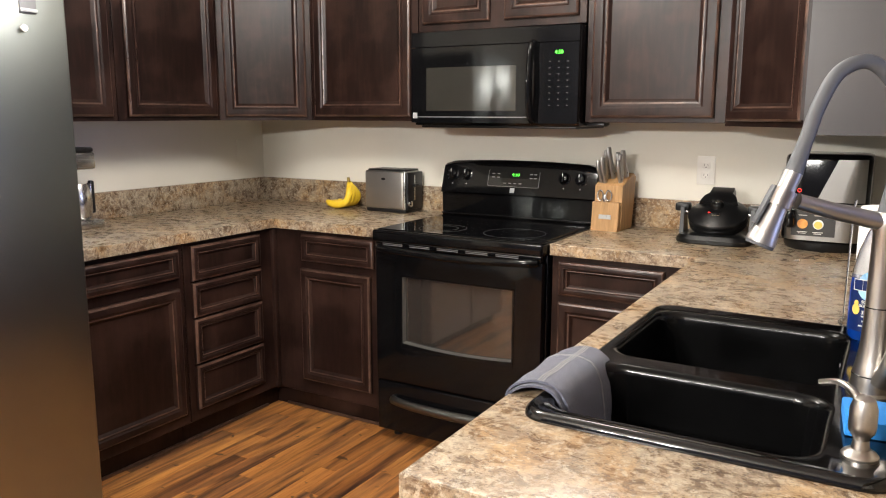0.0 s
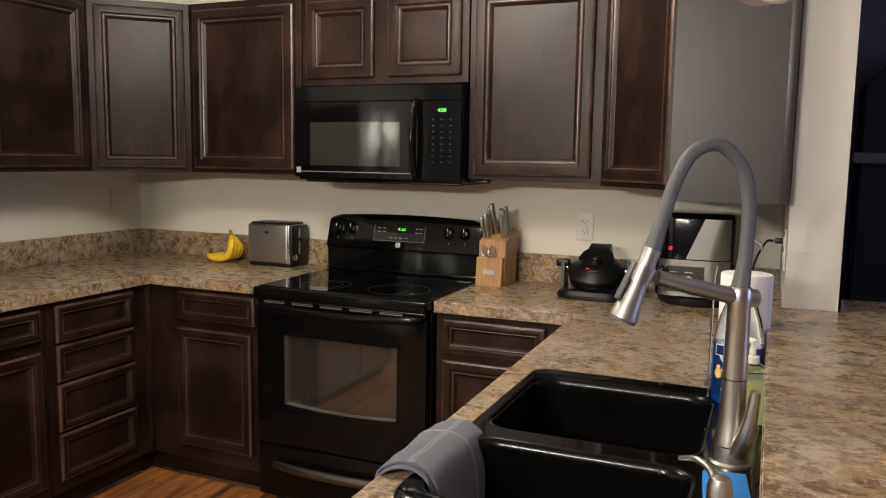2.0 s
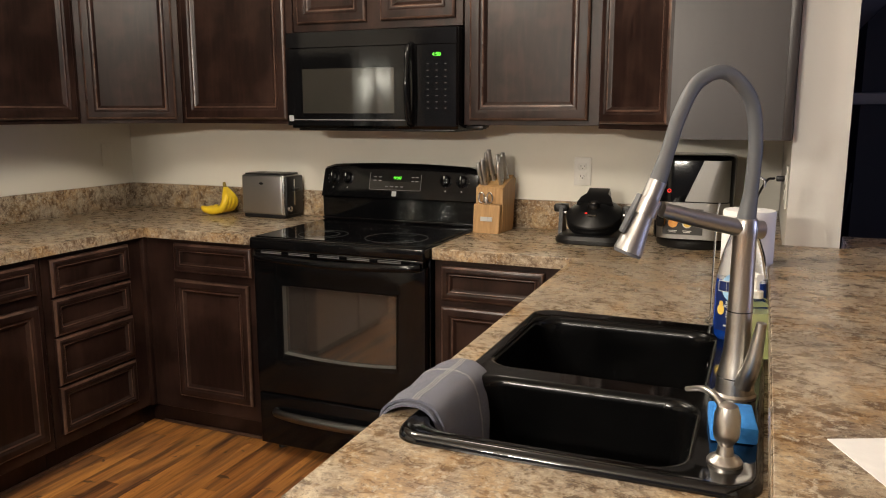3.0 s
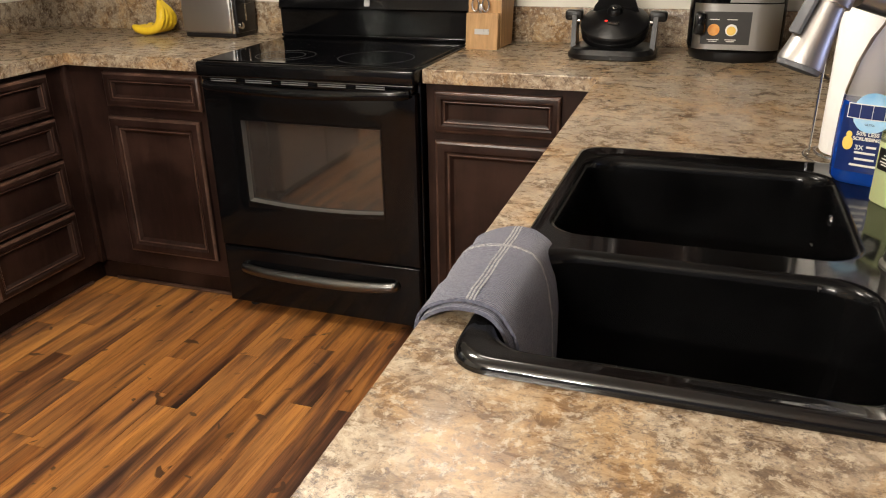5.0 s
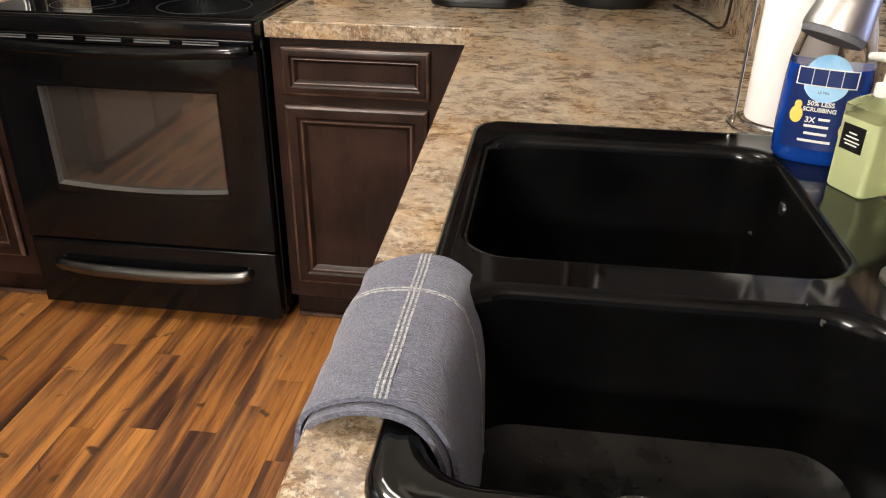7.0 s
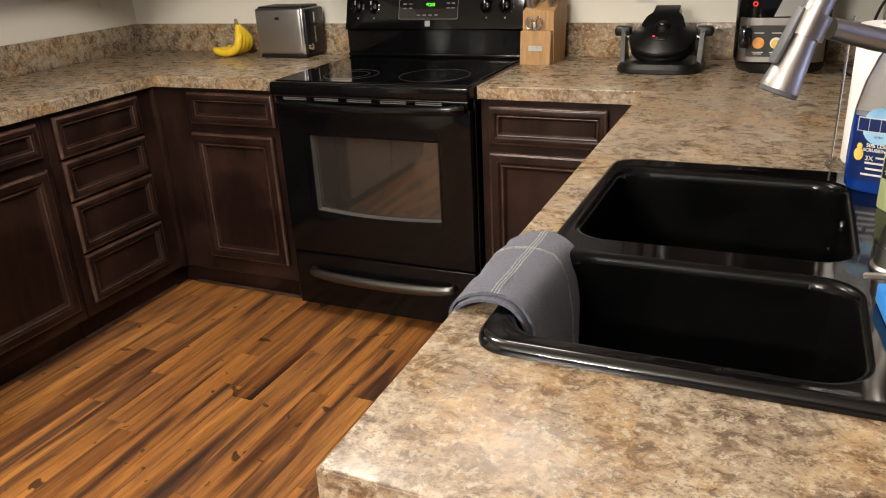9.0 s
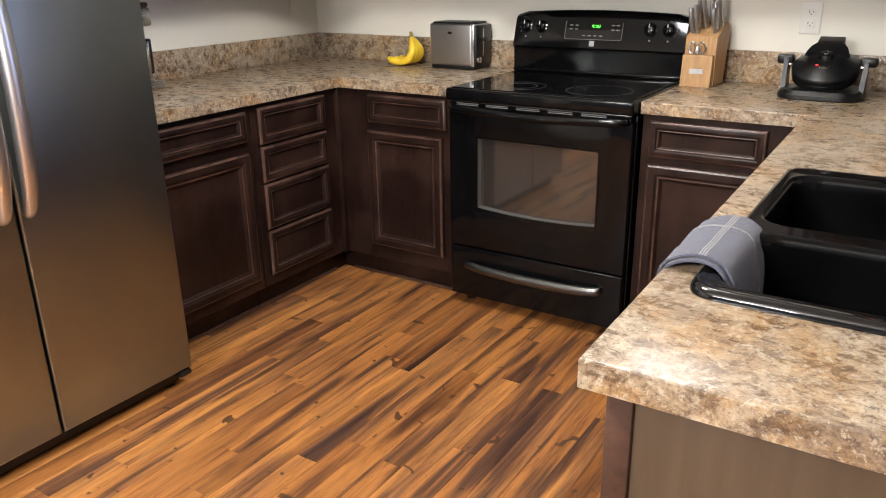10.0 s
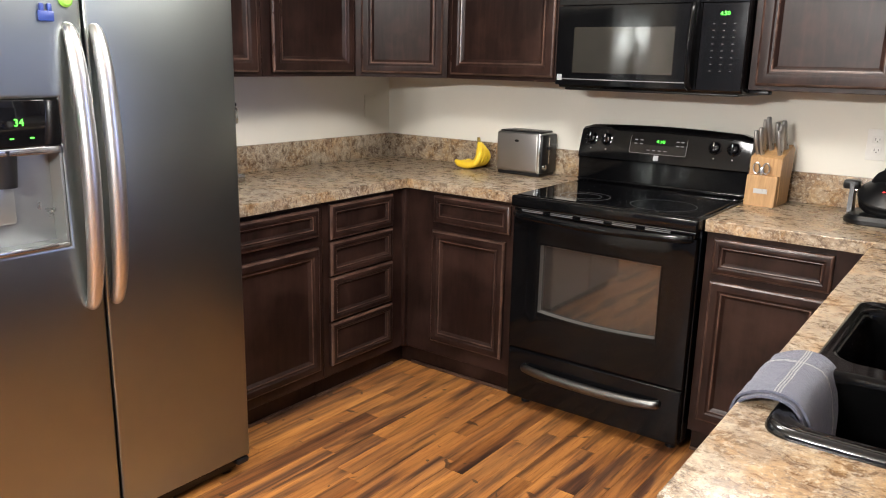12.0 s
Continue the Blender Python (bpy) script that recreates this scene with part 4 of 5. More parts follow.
toaster()
b = thing("banana_bunch", pose(-2.352, 3.200, CT) @ Matrix.Scale(0.86, 4), "bunch of ripe yellow bananas on the worktop", "banana")
for k, (y, s, tip) in enumerate(((-0.045, 1.0, -0.105), (-0.015, 0.97, -0.085), (0.015, 0.95, -0.070), (0.042, 0.92, -0.055))):
    pts = smooth_path([(0.026, 0.004 * k, 0.152), (0.052, y * 0.6, 0.118 * s), (0.060, y, 0.078 * s), (0.036, y * 1.1, 0.036), (-0.020, y * 1.1, 0.021), (-0.072, y, 0.026), (tip, y * 0.9, 0.038)], 7)
    fruit = part("banana", tube(pts, lambda u: 0.0065 + 0.0135 * min(1.0, 5 * u, 6 * (1.0 - u) + 0.15) ** 0.7, 10), BANANA, b, sharp=60)
    part("tip", lathe([(0.0058, -0.004), (0.0055, 0.004)], 8, m=Matrix.Translation(pts[-1])), STEM, fruit)
part("stem", tube([(0.028, 0.0, 0.145), (0.024, 0.004, 0.165), (0.020, 0.006, 0.180)], lambda u: 0.011 - 0.003 * u, 10), STEM, b, "greenish brown stem")


# knife block with its knives and scissors
KB = pose(-1.012, 3.105, CT, 0, 0, -3)
block = thing("knife_block", KB, "acacia wood knife block on the worktop", "knife block")
bm = bmesh.new()
loft(bm, [[(x, 0.035, 0.0), (x, 0.165, 0.0), (x, 0.196, 0.215), (x, 0.165, 0.232), (x, 0.040, 0.185)] for x in (0.0, 0.118)])
bmesh.ops.bevel(bm, geom=bm.edges, offset=0.003, segments=2, affect="EDGES")
part("body", bm, BLOCKWOOD, block)
bm = bmesh.new()
loft(bm, [[(x, 0.0, 0.0), (x, 0.0345, 0.0), (x, 0.0395, 0.118), (x, 0.012, 0.118)] for x in (0.002, 0.116)])
bmesh.ops.bevel(bm, geom=bm.edges, offset=0.002, segments=2, affect="EDGES")
part("front_step", bm, BLOCKWOOD, block)
plate = part("plate", box(0.034, 0.086, -0.001, 0.001, 0.050, 0.068, 0.0005, 1), SILVERPL, block, "small silver name plate", Matrix.Translation((0, -0.0006, 0)) @ pose(0, 0, 0, -5.8, 0, 0))
for k, (x, y, h) in enumerate(((0.018, 0.070, 0.105), (0.034, 0.066, 0.120), (0.030, 0.105, 0.135), (0.054, 0.110, 0.145), (0.098, 0.075, 0.105), (0.092, 0.100, 0.120), (0.104, 0.128, 0.125), (0.070, 0.140, 0.110))):
    base_z = 0.170 + (y - 0.04) * 0.376
    knife = thing("knife", KB @ pose(x, y, base_z, 16, -6 + 3 * (k % 3), 0), "steel-handled kitchen knife in the block", "knife", "knives in the block")
    pts = smooth_path([(0, 0, -0.006), (0, 0.002, 0.25 * h), (0, -0.001, 0.6 * h), (0, 0.004, 0.9 * h), (0, 0.010, h)], 5)
    hd = part("handle", tube(pts, lambda u: 0.0068 + 0.0022 * math.sin(3.0 * u), 10, 1.35), SATIN, knife, "curved steel handle")
    part("inlay", box(-0.0078, 0.0078, -0.0032, 0.0032, 0.22 * h, 0.72 * h, 0.002), PLASTIC, hd)
sc = thing("scissors", KB @ pose(0.050, 0.026, 0.118), "steel scissors held in the knife block", "scissors")
for s in (-1, 1):
    ring = [(s * (0.018 + 0.012 * math.cos(a)), -0.004, 0.026 + 0.021 * math.sin(a)) for a in [math.tau * k / 20 for k in range(21)]]
    part("finger_loop", tube(ring, 0.0034, 8), STEEL, sc, "steel finger loop")
part("blade", box(-0.006, 0.006, -0.006, -0.002, -0.002, 0.030, 0.001), CHROME, sc)


def waffle_maker():
    w = thing("waffle_maker", pose(-0.505, 3.085, CT), "black rotating waffle maker on the worktop", "waffle maker")
    bm = bmesh.new()
    loft(bm, [rrect(-0.136 + i, 0.136 - i, -0.118 + i, 0.118 - i, 0.070 - i, z, 8) for i, z in ((0.004, 0.0), (0.0, 0.004), (0.0, 0.016), (0.012, 0.030), (0.030, 0.034))])
    part("base", bm, SATINBLACK, w)
    for s in (-1, 1):
        bm = bmesh.new()
        loft(bm, [[(s * a, -0.035, 0.018), (s * b_, -0.035, 0.018), (s * b_, 0.045, 0.018), (s * a, 0.045, 0.018)] if k == 0 else [(s * (a + 0.006), -0.012, 0.125), (s * (b_ + 0.004), -0.012, 0.125), (s * (b_ + 0.004), 0.030, 0.125), (s * (a + 0.006), 0.030, 0.125)] for k, (a, b_) in enumerate(((0.116, 0.132), (0.114, 0.130)))])
        part("side_post", bm, SATINBLACK, w)
        part("pivot", lathe([(0.012, 0.0), (0.012, 0.022), (0.009, 0.024)], 16, m=Matrix.Translation((s * 0.110, 0.01, 0.105)) @ pose(0, 0, 0, 0, 90 * s, 0)), CHROME, w)
    tilt = Matrix.Translation((0, 0.005, 0.100)) @ pose(0, 0, 0, 24, 0, 0)
    pod = part("plate_housing", lathe([(0.070, -0.048), (0.098, -0.042), (0.105, -0.034), (0.107, -0.004), (0.1085, 0.002), (0.106, 0.008), (0.098, 0.013), (0.056, 0.033), (0.048, 0.036), (0.020, 0.040)], 36, m=tilt), SATINBLACK, w, "round glossy black housing")
    part("seam", lathe([(0.1072, -0.016), (0.1080, -0.0145), (0.1072, -0.013)], 36, m=tilt, cap0=False, cap1=False), SATINBLACK, pod)
    part("dial", lathe([(0.026, 0.036), (0.024, 0.046), (0.019, 0.054), (0.016, 0.055)], 24, m=tilt), SATINBLACK, pod)
    part("dial_cap", lathe([(0.009, 0.0552), (0.008, 0.057)], 16, m=tilt), CHROME, pod)
    bm = bmesh.new()
    loft(bm, [[(-a, y, z0), (a, y, z0), (a - 0.004, y, z1), (4e-3 - a, y, z1)] for a, y, z0, z1 in ((0.072, 0.020, 0.030, 0.046), (0.062, 0.050, 0.022, 0.052), (0.046, 0.072, 0.020, 0.054), (0.044, 0.120, 0.022, 0.052), (0.040, 0.127, 0.026, 0.048))])
    bmesh.ops.transform(bm, matrix=tilt, verts=bm.verts)
    part("flip_handle", bm, SATINBLACK, pod, "broad black lift handle")
    part("badge", box(-0.016, 0.016, -0.006, 0.006, -0.001, 0.002, 0.001, m=tilt @ Matrix.Translation((0.004, -0.058, 0.034))), CHROME, pod, "small silver badge")
    part("indicator", box(-0.004, 0.004, -0.002, 0.002, 0.0, 0.002, m=tilt @ Matrix.Translation((-0.020, -0.050, 0.0365))), REDLED, pod, "red indicator light")
    for s, x in ((-1, -0.132), (1, 0.132)):
        part("arm_grip", box(x - 0.027, x + 0.027, -0.005, 0.045, 0.106, 0.138, 0.008), SATINBLACK, w)


waffle_maker()


def air_fryer():
    a = thing("air_fryer", pose(-0.142, 3.150, CT), "black and steel basket air fryer on the worktop", "air fryer")
    part("base", lathe([(0.128, 0.0), (0.134, 0.010), (0.134, 0.030), (0.128, 0.034)], 40), PLASTIC, a)
    bm = bmesh.new()
    loft(bm, [rrect(-0.138 + i, 0.138 - i, -0.140 + i, 0.140 - i, 0.075, z, 8) for i, z in ((0.004, 0.034), (0.0, 0.05), (0.0, 0.318), (0.002, 0.328), (0.006, 0.334), (0.016, 0.338))])
    part("housing", bm, BLACK, a, "black rounded housing")

    def skin(ang0, ang1, z0, z1, r0, r1, slant=0.0):
        """A curved plate on the front, between two angles seen from above."""
        bm = bmesh.new()
        loops = []
        for k in range(11):
            t = k / 10
            pts = []
            for r, z, off in ((r0, z0, 0.0), (r1, z0, 0.0), (r1, z1, slant), (r0, z1, slant)):
                ang = radians(ang0 + (ang1 - ang0) * t + off * (1 - t))
                x, y = math.sin(ang), -math.cos(ang)
                k_ = 1.0 / max(abs(x) / 0.139, abs(y) / 0.141, (abs(x) + abs(y)) / 0.2365)
                pts.append((x * k_ * r, y * k_ * r, z))
            loops.append(pts)
        loft(bm, loops)
        return bm

    part("upper_panel", skin(-10, 47, 0.176, 0.322, 0.97, 1.012, 24.0), FRYERSTEEL, a, "brushed steel panel with slanting edge")
    drawer = part("basket_front", skin(-46, 48, 0.040, 0.172, 0.97, 1.014), FRYERSTEEL, a, "brushed steel basket front")
    part("sticker", skin(-34, 16, 0.056, 0.150, 1.008, 1.022), STICKER, drawer, "dark food sticker")
    for x in (-0.062, -0.012):
        part("sticker_picture", lathe([(0.017, 0.0), (0.017, 0.0015)], 20, m=Matrix.Translation((x, -0.1456, 0.098)) @ FACING), ORANGE if x < -0.03 else PAPER, drawer, "round food picture")
    part("sticker_picture", lathe([(0.013, 0.0), (0.013, 0.001)], 18, m=Matrix.Translation((-0.012, -0.1472, 0.096)) @ FACING), YELLOW, drawer)
    for z, w in ((0.070, 0.016), (0.065, 0.012), (0.128, 0.014)):
        for x in (-0.062, -0.012):
            part("print_line", box(x - w, x + w, -0.1468, -0.1456, z - 0.001, z + 0.001), WHITEPL, drawer)
    part("handle", box(-0.118, -0.086, -0.180, -0.120, 0.085, 0.150, 0.010), BLACK, drawer, "black basket handle")
    ring = [(-0.080 + 0.006 * math.cos(v), -0.1405, 0.213 + 0.006 * math.sin(v)) for v in [math.tau * k / 16 for k in range(17)]]
    part("power_light", tube(ring, 0.0012, 6), REDLED, a, "glowing red power ring")


air_fryer()

cm = thing("coffee_maker", pose(-2.790, 2.050, CT, 0, 0, 90), "steel and black coffee maker beside the refrigerator", "coffee maker")
part("base", box(-0.09, 0.075, 0.0, 0.20, 0.0, 0.035, 0.006), STEEL, cm)
part("column", box(-0.085, 0.040, 0.12, 0.20, 0.035, 0.30, 0.008), PLASTIC, cm)
part("head", box(-0.09, 0.060, 0.010, 0.20, 0.245, 0.315, 0.010), STEEL, cm, "steel brew head")
part("lid", box(-0.09, 0.055, 0.012, 0.19, 0.315, 0.335, 0.008), PLASTIC, cm)
part("carafe", lathe([(0.045, 0.040), (0.052, 0.050), (0.052, 0.150), (0.040, 0.185)], 24, 0.0, 0.062), CHROME, cm, "steel carafe")
part("carafe_handle", box(0.056, 0.074, 0.050, 0.074, 0.058, 0.195, 0.006), PLASTIC, cm)
part("carafe_grip", box(0.052, 0.058, 0.048, 0.076, 0.065, 0.185, 0.002), CHROME, cm)

# paper towel
h = thing("paper_towel_holder", pose(0.064, 2.014, CT), "chrome wire paper towel holder behind the sink", "holder")
part("pole", tube([(0, 0, 0.004), (0, 0, 0.315)], 0.004, 10), CHROME, h)
part("hook", tube([(0.0, 0.0, 0.315), (-0.004, 0.0, 0.335), (0.010, 0.0, 0.350), (0.026, 0.0, 0.342), (0.028, 0.0, 0.325)], 0.003, 8), CHROME, h)
for rad in (0.080, 0.062):
    part("base_ring", tube([(rad * math.cos(v), rad * math.sin(v), 0.004 if rad > 0.07 else 0.012) for v in [math.tau * k / 40 for k in range(41)]], 0.003, 8), CHROME, h)
part("side_wire", tube([(-0.072, 0.0, 0.004), (-0.070, 0.0, 0.26), (-0.066, 0.0, 0.285)], 0.0025, 8), CHROME, h)
roll = solid("paper_towel_roll", lathe([(0.020, 0.016), (0.055, 0.016), (0.057, 0.020), (0.057, 0.268), (0.055, 0.272), (0.020, 0.272), (0.020, 0.016)], 40, cap0=False, cap1=False), PAPER, "white paper towel roll on a chrome holder", "paper towel", m=pose(0.064, 2.014, CT))


# bottles
def dish_soap():
    d = thing("dish_soap_bottle", pose(0.060, 1.842, CT + 0.0135, 0, 0, -20), "clear dish soap bottle half full of blue liquid", "bottle")

    def ring(w, dep, z):
        return [(w * math.copysign(abs(math.cos(v)) ** 0.75, math.cos(v)), dep * math.copysign(abs(math.sin(v)) ** 0.75, math.sin(v)), z) for v in [math.tau * k / 36 for k in range(36)]]

    prof = [(0.046, 0.027, 0.0), (0.052, 0.032, 0.008), (0.054, 0.034, 0.05), (0.053, 0.033, 0.11), (0.050, 0.032, 0.145), (0.042, 0.028, 0.185), (0.028, 0.022, 0.225), (0.016, 0.016, 0.245), (0.013, 0.013, 0.255)]
    bm = bmesh.new()
    loft(bm, [ring(*p) for p in prof if p[2] <= 0.11] + [ring(0.0515, 0.0322, 0.130)])
    part("soap", bm, BLUESOAP, d, "deep blue liquid", sharp=50)
    bm = bmesh.new()
    loft(bm, [ring(0.0517, 0.0324, 0.1305)] + [ring(*p) for p in prof if p[2] > 0.13], False, True)
    part("upper_shell", bm, CLEAR, d, "clear empty upper part", sharp=50)
    part("cap", lathe([(0.016, 0.255), (0.016, 0.268), (0.010, 0.275), (0.006, 0.288)], 20), WHITEPL, d)

    def sticker(name, x0, x1, z0, z1, mat, lift, par, label="", round_=False):
        """A bent decal on the bottle's face."""
        bm = bmesh.new()
        n_, loops = 14, []
        for k in range(n_ + 1):
            u = 2 * k / n_ - 1
            x = (x0 + x1) / 2 + (x1 - x0) / 2 * u
            s = math.sqrt(max(0.0, 1 - u * u)) if round_ else 1.0
            zc, hz = (z0 + z1) / 2, max((z1 - z0) / 2 * s, 0.0004)
            y = -0.0337 * (1 - min(0.96, abs(x) / 0.0545) ** 2.67) ** 0.375 - lift
            loops.append([(x, y, zc - hz), (x, y, zc + hz), (x, y + 0.0006, zc + hz), (x, y + 0.0006, zc - hz)])
        loft(bm, loops)
        return part(name, bm, mat, par, label)

    lab = sticker("label", -0.042, 0.042, 0.022, 0.125, LABELBLUE, 0.0008, d, "navy front label")
    sticker("emblem", -0.029, 0.029, 0.086, 0.148, LABELSKY, 0.0014, lab, "sky blue round emblem", True)
    sticker("brand_bar", -0.036, 0.036, 0.1065, 0.1300, WHITEPL, 0.0020, lab, "white slanted brand shape")
    for x0 in (-0.0345, -0.0170, 0.0005, 0.0180):
        sticker("brand_mark", x0, x0 + 0.0165, 0.1080, 0.1285, LABELBLUE, 0.0026, lab, "navy brand block")
    for x0, z in ((-0.036, 0.070), (0.026, 0.055)):
        sticker("duck_shape", x0, x0 + 0.016, z - 0.014, z + 0.008, YELLOW, 0.0016, lab, "small yellow shape", True)
        sticker("duck_shape", x0 + 0.004, x0 + 0.013, z + 0.005, z + 0.016, YELLOW, 0.0018, lab, "", True)
    for text, size, z in (("50% LESS", 0.0085, 0.084), ("SCRUBBING", 0.0075, 0.076), ("3X", 0.0105, 0.062)):
        letters(text, size, WHITEPL, lab, Matrix.Translation((-0.001 if text != "3X" else -0.010, -0.0356, z)) @ FACING, bold=0.0002)
    letters("ULTRA", 0.0045, LABELBLUE, lab, Matrix.Translation((-0.001, -0.0362, 0.099)) @ FACING)
    for x0, x1, z in ((0.0, 0.014, 0.064), (-0.016, 0.014, 0.054), (-0.014, 0.014, 0.044), (-0.020, 0.020, 0.034)):
        sticker("print_line", x0, x1, z - 0.0016, z + 0.0016, WHITEPL, 0.0016, lab)


dish_soap()
g = thing("hand_soap_bottle", pose(0.090, 1.734, CT + 0.0135, 0, 0, -64), "square pump bottle of green hand soap", "bottle")
bm = bmesh.new()
loft(bm, [rrect(-0.029 + i, 0.029 - i, -0.029 + i, 0.029 - i, 0.007, z) for i, z in ((0.002, 0.0), (0.0, 0.003), (0.0, 0.092))])
part("soap", bm, GREENSOAP, g, "pale green liquid")
bm = bmesh.new()
loft(bm, [rrect(-0.029 + i, 0.029 - i, -0.029 + i, 0.029 - i, 0.007, z) for i, z in ((0.0, 0.0924), (0.0, 0.106), (0.008, 0.114), (0.018, 0.120))], False, True)
part("upper_shell", bm, CLEAR, g, "clear shoulder")
lab = part("label", box(-0.020, 0.014, -0.0298, -0.0290, 0.052, 0.084), PLASTIC, g, "small black label")
for z, w in ((0.074, 0.006), (0.069, 0.010), (0.064, 0.012), (0.060, 0.009)):
    part("print_line", box(-0.003 - w, -0.003 + w, -0.0302, -0.0297, z - 0.0008, z + 0.0008), WHITEPL, lab)
part("collar", lathe([(0.013, 0.118), (0.013, 0.132), (0.006, 0.134), (0.005, 0.158)], 20), WHITEPL, g)
part("pump_head", tube([(0.012, 0.0, 0.160), (-0.010, 0.0, 0.162), (-0.034, 0.0, 0.158)], lambda u: 0.0075 - 0.003 * u, 12), WHITEPL, g)
solid("sponge", box(-0.052, 0.052, -0.033, 0.033, 0.0, 0.026, 0.004), SPONGE, "bright blue kitchen sponge on the sink deck", "sponge", m=pose(0.068, 1.325, CT + 0.0135, 0, 0, 96))


# towel
def dish_towel():
    p = smooth_path([(-0.4630, 0, 0.852), (-0.4625, 0, 0.885), (-0.4570, 0, 0.913), (-0.440, 0, 0.929), (-0.412, 0, 0.938), (-0.384, 0, 0.937), (-0.365, 0, 0.926), (-0.353, 0, 0.900), (-0.347, 0, 0.860), (-0.342, 0, 0.800), (-0.339, 0, 0.762)], 5)
    y0, y1 = 1.216, 1.440
    t = thing("dish_towel", pose(-0.012, 0, 0), "folded grey terry towel with white stripes over the sink edge", "towel")

    def spot(k, v, off):
        a, b_ = p[max(k - 1, 0)], p[min(k + 1, len(p) - 1)]
        d_ = (b_ - a).normalized()
        nrm = Vector((-d_.z, 0, d_.x))
        u = k / (len(p) - 1)
        wob = 0.0040 * noise.noise((u * 5, v * 4, 3.1)) + 0.0012 * noise.noise((u * 14, v * 15, 7.7))
        skew = 0.020 * (u - 0.35)
        hang = -0.012 * max(0.0, 0.18 - u) * (1 + v)
        return p[k] + nrm * (off + wob) + Vector((0, y0 + (y1 - y0) * v - skew * (1 - v), hang))

    def sheet(k0, k1, v0, v1, off, thick, nv):
        bm = bmesh.new()
        grid = []
        for k in range(k0, k1 + 1):
            vs = [v0 + (v1 - v0) * j / nv for j in range(nv + 1)]
            grid.append([spot(k, v, off + thick) for v in vs] + [spot(k, v, off) for v in reversed(vs)])
        loft(bm, grid)
        return bm

    n_ = len(p) - 1
    part("outer_fold", sheet(0, n_, 0.0, 1.0, 0.004, 0.004, 24), TOWEL, t, sharp=70)
    part("inner_fold", sheet(0, n_ - 1, -0.035, 0.985, -0.0028, 0.0045, 24), TOWEL, t, sharp=70)
    for v in (0.680, 0.698):
        part("stripe", sheet(0, n_, v, v + 0.008, 0.0076, 0.0010, 2), STRIPE, t, "white woven stripe", sharp=70)
    mid = next(k for k, q in enumerate(p) if q.x > -0.404)
    for q in (0, 1, 2):
        bm = bmesh.new()
        loops = []
        for j in range(41):
            v = j / 40
            a = spot(mid, v, 0.0086)
            loops.append([a + Vector((0.0042 * q - 0.0042 + dx, 0, dz)) for dx, dz in ((-0.0010, -0.001), (0.0010, -0.001), (0.0010, 0.0), (-0.0010, 0.0))])
        loft(bm, loops)
        part("stripe", bm, STRIPE, t, "white woven stripe", sharp=70)


dish_towel()


# ---- outlets, cord, paper, lamps ----
def outlet(m, label, mat=WHITEPL):
    o = thing("wall_outlet", m, label, "outlet")
    part("cover_plate", box(-0.036, 0.036, -0.006, 0.0, -0.058, 0.058, 0.003), mat, o)
    for z in (-0.020, 0.020):
        s = part("socket", box(-0.017, 0.017, -0.0085, -0.0055, z - 0.014, z + 0.014, 0.003), mat, o)
        bm = bmesh.new()
        rbox(bm, -0.008, -0.006, -0.0090, -0.0084, z - 0.003, z + 0.006)
        rbox(bm, 0.006, 0.008, -0.0090, -0.0084, z - 0.002, z + 0.005)
        rbox(bm, -0.002, 0.002, -0.0090, -0.0084, z - 0.009, z - 0.005)
        part("slots", bm, PLASTIC, s)
    return o


outlet(pose(-0.608, YB, 1.162), "white duplex wall outlet above the worktop")
o = thing("wall_plate", pose(XL, 3.165, 1.190, 0, 0, 90), "blank cream cover plate painted like the wall", "cover plate")
part("cover_plate", box(-0.036, 0.036, -0.005, 0.0, -0.058, 0.058, 0.002), WALL, o)
for z in (-0.042, 0.042):
    part("screw", lathe([(0.0035, 0.0), (0.003, 0.001)], 12, m=Matrix.Translation((0, -0.005, z)) @ FACING), WALL, o)
outlet(pose(0.128, 1.020, 0.972, 0, 0, -90) @ pose(0, 0, 0, 0, 90, 0), "white outlet set sideways in the splashback")
outlet(pose(XR, 2.430, 1.205, 0, 0, -90), "white duplex outlet beside the bar")
cord = thing("power_cord", pose(0, 0, 0), "black appliance cord plugged into the wall", "cord")
part("plug", box(XR - 0.030, XR - 0.0085, 2.423, 2.437, 1.219, 1.234, 0.003), PLASTIC, cord)
part("cable", tube(smooth_path([(XR - 0.034, 2.43, 1.227), (0.095, 2.45, 1.215), (0.068, 2.52, 1.13), (0.090, 2.62, 1.02), (0.105, 2.74, 0.93), (0.085, 2.90, 0.9195), (0.040, 3.10, 0.9195)]), 0.0035, 8), PLASTIC, cord)
solid("paper_sheet", box(0.0, 0.216, -0.279, 0.0, 0.0003, 0.0012), PAPER, "white paper sheet lying on the bar top", "paper", m=pose(0.168, 0.985, 1.0672, 0, 0, 24))

pd = thing("pendant_lamp", pose(0.096, 1.310, 1.674), "frosted white bell glass pendant lamp, unlit", "lamp")
bm = bmesh.new()
prof = [(0.080, 0.0), (0.070, 0.022), (0.058, 0.050), (0.046, 0.080), (0.034, 0.100), (0.018, 0.108)]


def bell(r, z, k0):
    return [(r * (1 + (0.018 * math.cos(5 * v) if k0 < 2 else 0)) * math.cos(v), r * (1 + (0.018 * math.cos(5 * v) if k0 < 2 else 0)) * math.sin(v), z + (0.004 * math.cos(5 * v) if k0 == 0 else 0)) for v in [math.tau * i / 48 for i in range(48)]]


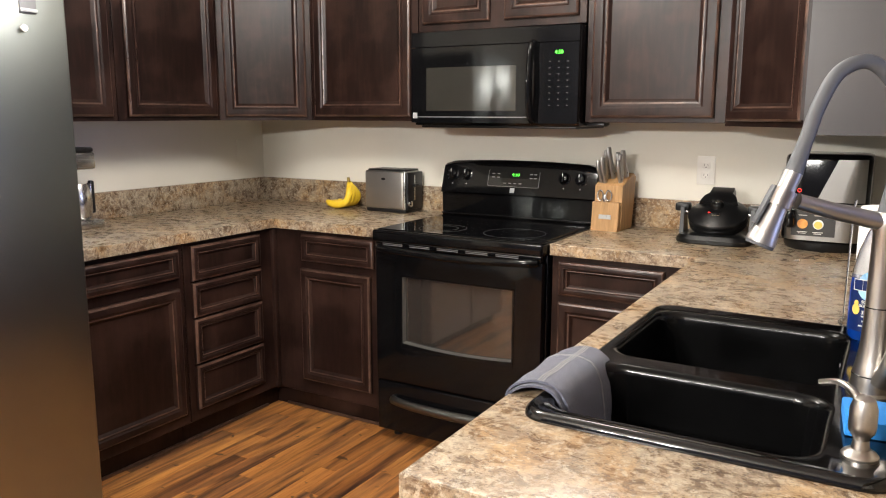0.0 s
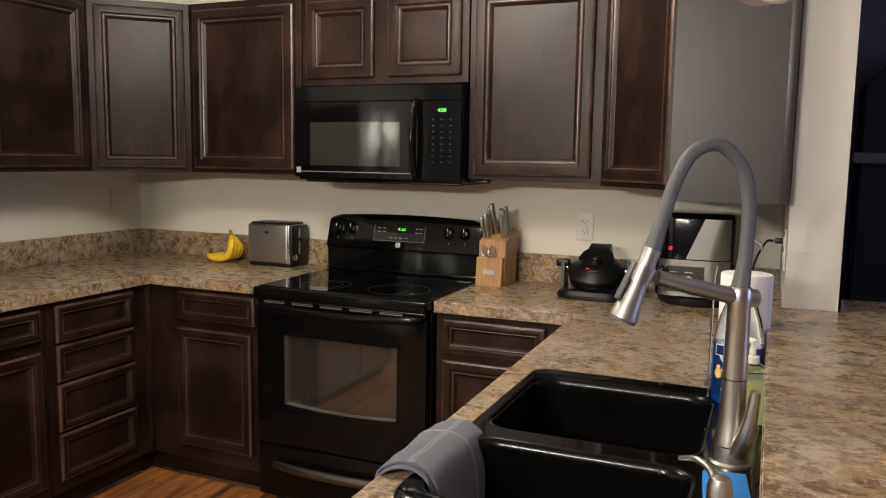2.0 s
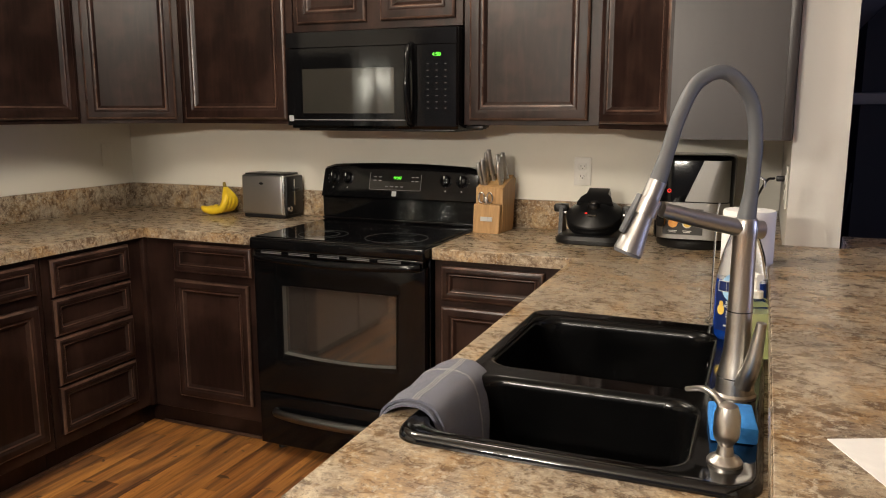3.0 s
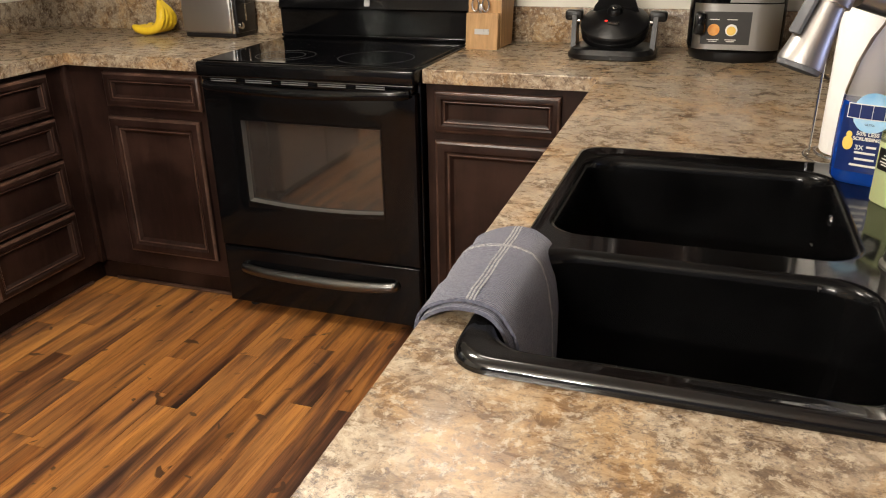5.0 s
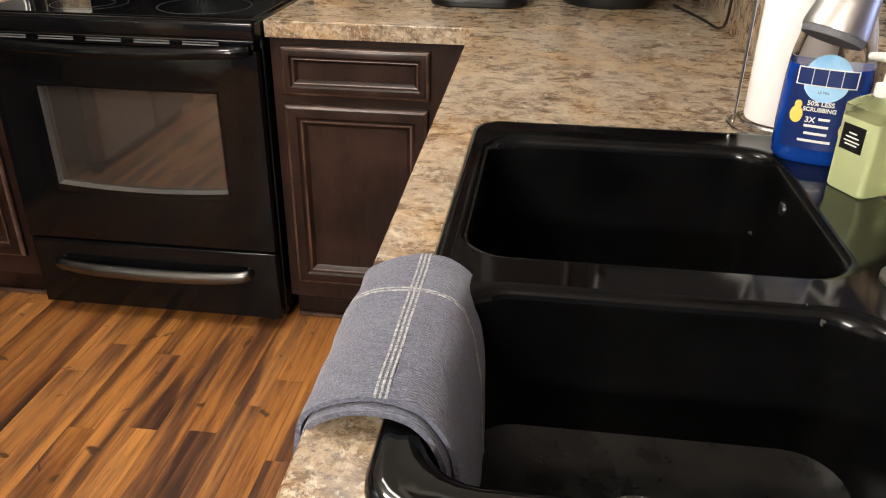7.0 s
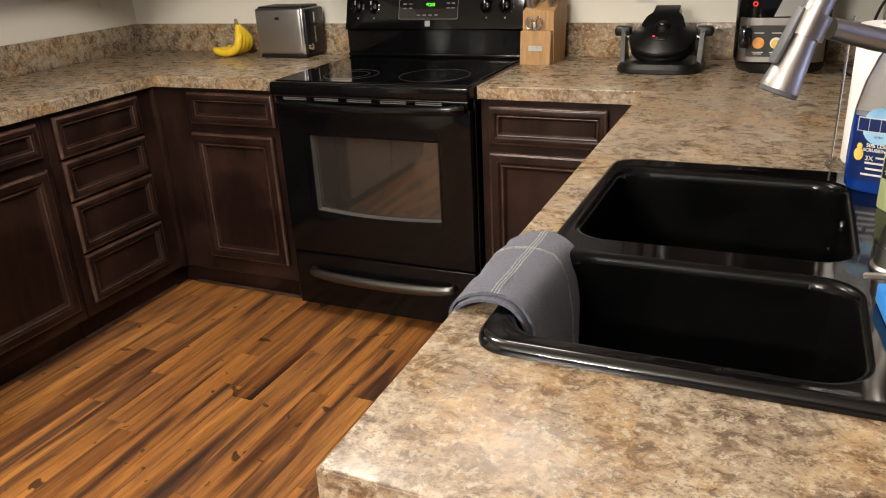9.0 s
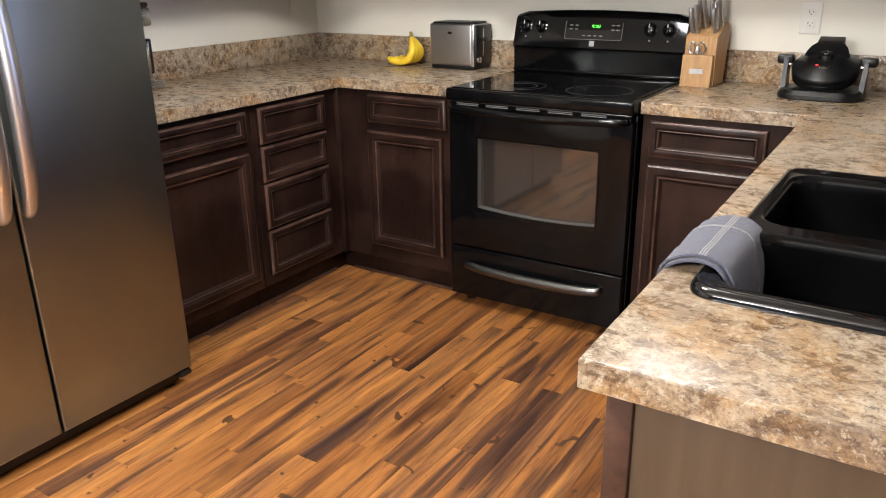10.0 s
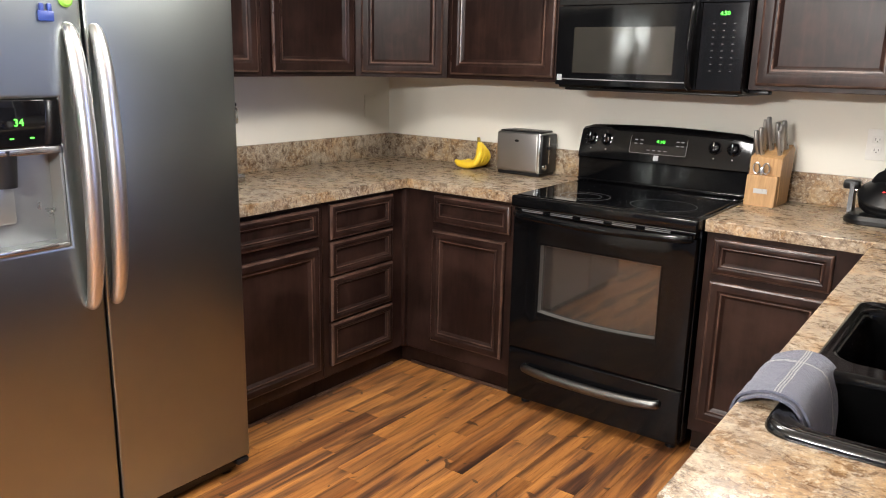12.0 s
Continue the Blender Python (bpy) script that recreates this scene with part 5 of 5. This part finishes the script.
loft(bm, [bell(r, z, k) for k, (r, z) in enumerate(prof)] + [bell(r - 0.003, z, k) for k, (r, z) in reversed(list(enumerate(prof)))], False, False)
part("shade", bm, SHADE, pd, "scalloped frosted glass shade", sharp=60)
bm = bmesh.new()
bmesh.ops.create_uvsphere(bm, u_segments=20, v_segments=12, radius=0.034, matrix=Matrix.Translation((0, 0, 0.018)))
for f in bm.faces:
    f.smooth = True
part("bulb", bm, SHADE, pd)
part("socket", lathe([(0.020, 0.100), (0.022, 0.130), (0.012, 0.150)], 20), NICKEL, pd)
part("rod", tube([(0, 0, 0.145), (0, 0, 0.785)], 0.006, 10), NICKEL, pd)
part("canopy", lathe([(0.060, 0.800), (0.056, 0.785), (0.020, 0.775)], 28), NICKEL, pd)

for x, y in ((-1.32, 1.58), (-0.84, 2.28)):
    cl = thing("ceiling_light", pose(x, y, 2.44), "round flush ceiling light, lit", "ceiling light", "kitchen ceiling lights")
    part("trim_ring", lathe([(0.150, 0.0), (0.150, -0.020), (0.138, -0.026)], 36, cap1=False), WHITEPL, cl)
    part("diffuser", lathe([(0.137, -0.020), (0.120, -0.034), (0.080, -0.042), (0.010, -0.045)], 36, cap0=False), DIFFUSER, cl)
ch = thing("dining_lamp", pose(-1.00, -1.20, 2.44), "three-bulb hanging dining lamp, lit", "lamp")
part("rod", tube([(0, 0, 0), (0, 0, -0.42)], 0.008, 10), NICKEL, ch)
part("arm", tube([(-0.23, 0, -0.53), (0, 0, -0.41), (0.23, 0, -0.53)], 0.008, 10), NICKEL, ch)
for x in (-0.22, 0.0, 0.22):
    bm = bmesh.new()
    bmesh.ops.create_uvsphere(bm, u_segments=16, v_segments=10, radius=0.032, matrix=Matrix.Translation((x, 0, -0.58)))
    for f in bm.faces:
        f.smooth = True
    part("bulb", bm, glow("bulb_glow", (1.0, 0.86, 0.68), 14.0), ch, "glowing bulb")

# ---- the living room beyond the bar ----
tv = thing("media_tower", pose(0.510, 4.55, 0), "tall black media cabinet with grey shelf band", "cabinet")
bm = bmesh.new()
loft(bm, [[(0.0, y, 0.0), (1.2, y, 0.0), (1.2, y, 1.95), (0.10, y, 1.95), (0.0, y, 1.84)] for y in (0.0, 0.40)])
part("body", bm, DARKCLOTH, tv)
part("shelf_band", box(-0.045, 1.2, -0.03, 0.0, 1.44, 1.50, 0.015), GREYPL, tv, "grey horizontal band")
so = thing("sofa", pose(0.40, 3.70, 0), "low black fabric sofa behind the bar", "sofa")
part("base", box(0.0, 1.8, 0.0, 0.62, 0.04, 0.46, 0.04, 3), DARKCLOTH, so)
part("backrest", box(0.0, 1.8, -0.22, 0.02, 0.04, 0.90, 0.05, 3), DARKCLOTH, so)
for x in (0.10, 1.70):
    part("foot", box(x - 0.03, x + 0.03, 0.2, 0.26, 0.0, 0.045), PLASTIC, so)
cd = thing("hanging_cable", pose(0, 0, 0), "thin black cable hanging by the media cabinet", "cable")
part("cable", tube(smooth_path([(0.498, 4.54, 1.05), (0.490, 4.53, 0.96), (0.47, 4.53, 0.86), (0.465, 4.53, 0.60), (0.47, 4.53, 0.004)]), 0.006, 6), PLASTIC, cd)

# ---- floor planks, last ----
floor = solid("floor", box(XL - 0.12, 3.5, -3.32, 5.12, -0.10, -0.0040), PLASTIC, "warm brown hickory plank floor", "floor", "structure")
PW, PL = 0.076, 0.92
plank_meshes = {}


def plank_mesh(w, ln):
    key = (round(w, 3), round(ln, 3))
    if key not in plank_meshes:
        plank_meshes[key] = mesh_of("plank", box(-w / 2 + 0.0003, w / 2 - 0.0003, -ln / 2 + 0.0003, ln / 2 - 0.0003, -0.0035, 0.0, 0.0006, 1), PLANK)
    return plank_meshes[key]


rng = random.Random(5)
rest = bmesh.new()
row, x = 0, XL
while x < 3.38:
    y = -3.2 - rng.uniform(0, PL)
    near = x < 0.4
    while y < 5.0:
        if near and y + PL > -0.6 and y < 3.0:
            ob = new("plank", plank_mesh(PW, PL))
            ob.location = (x + PW / 2, y + PL / 2, 0)
            ob.parent = floor
        else:
            rbox(rest, x + 0.0006, x + PW - 0.0006, y + 0.0006, y + PL - 0.0006, -0.0035, 0.0)
        y += PL
    x += PW
far_planks = part("far_planks", rest, PLANK, floor)
tagged(far_planks, kind="stuff")
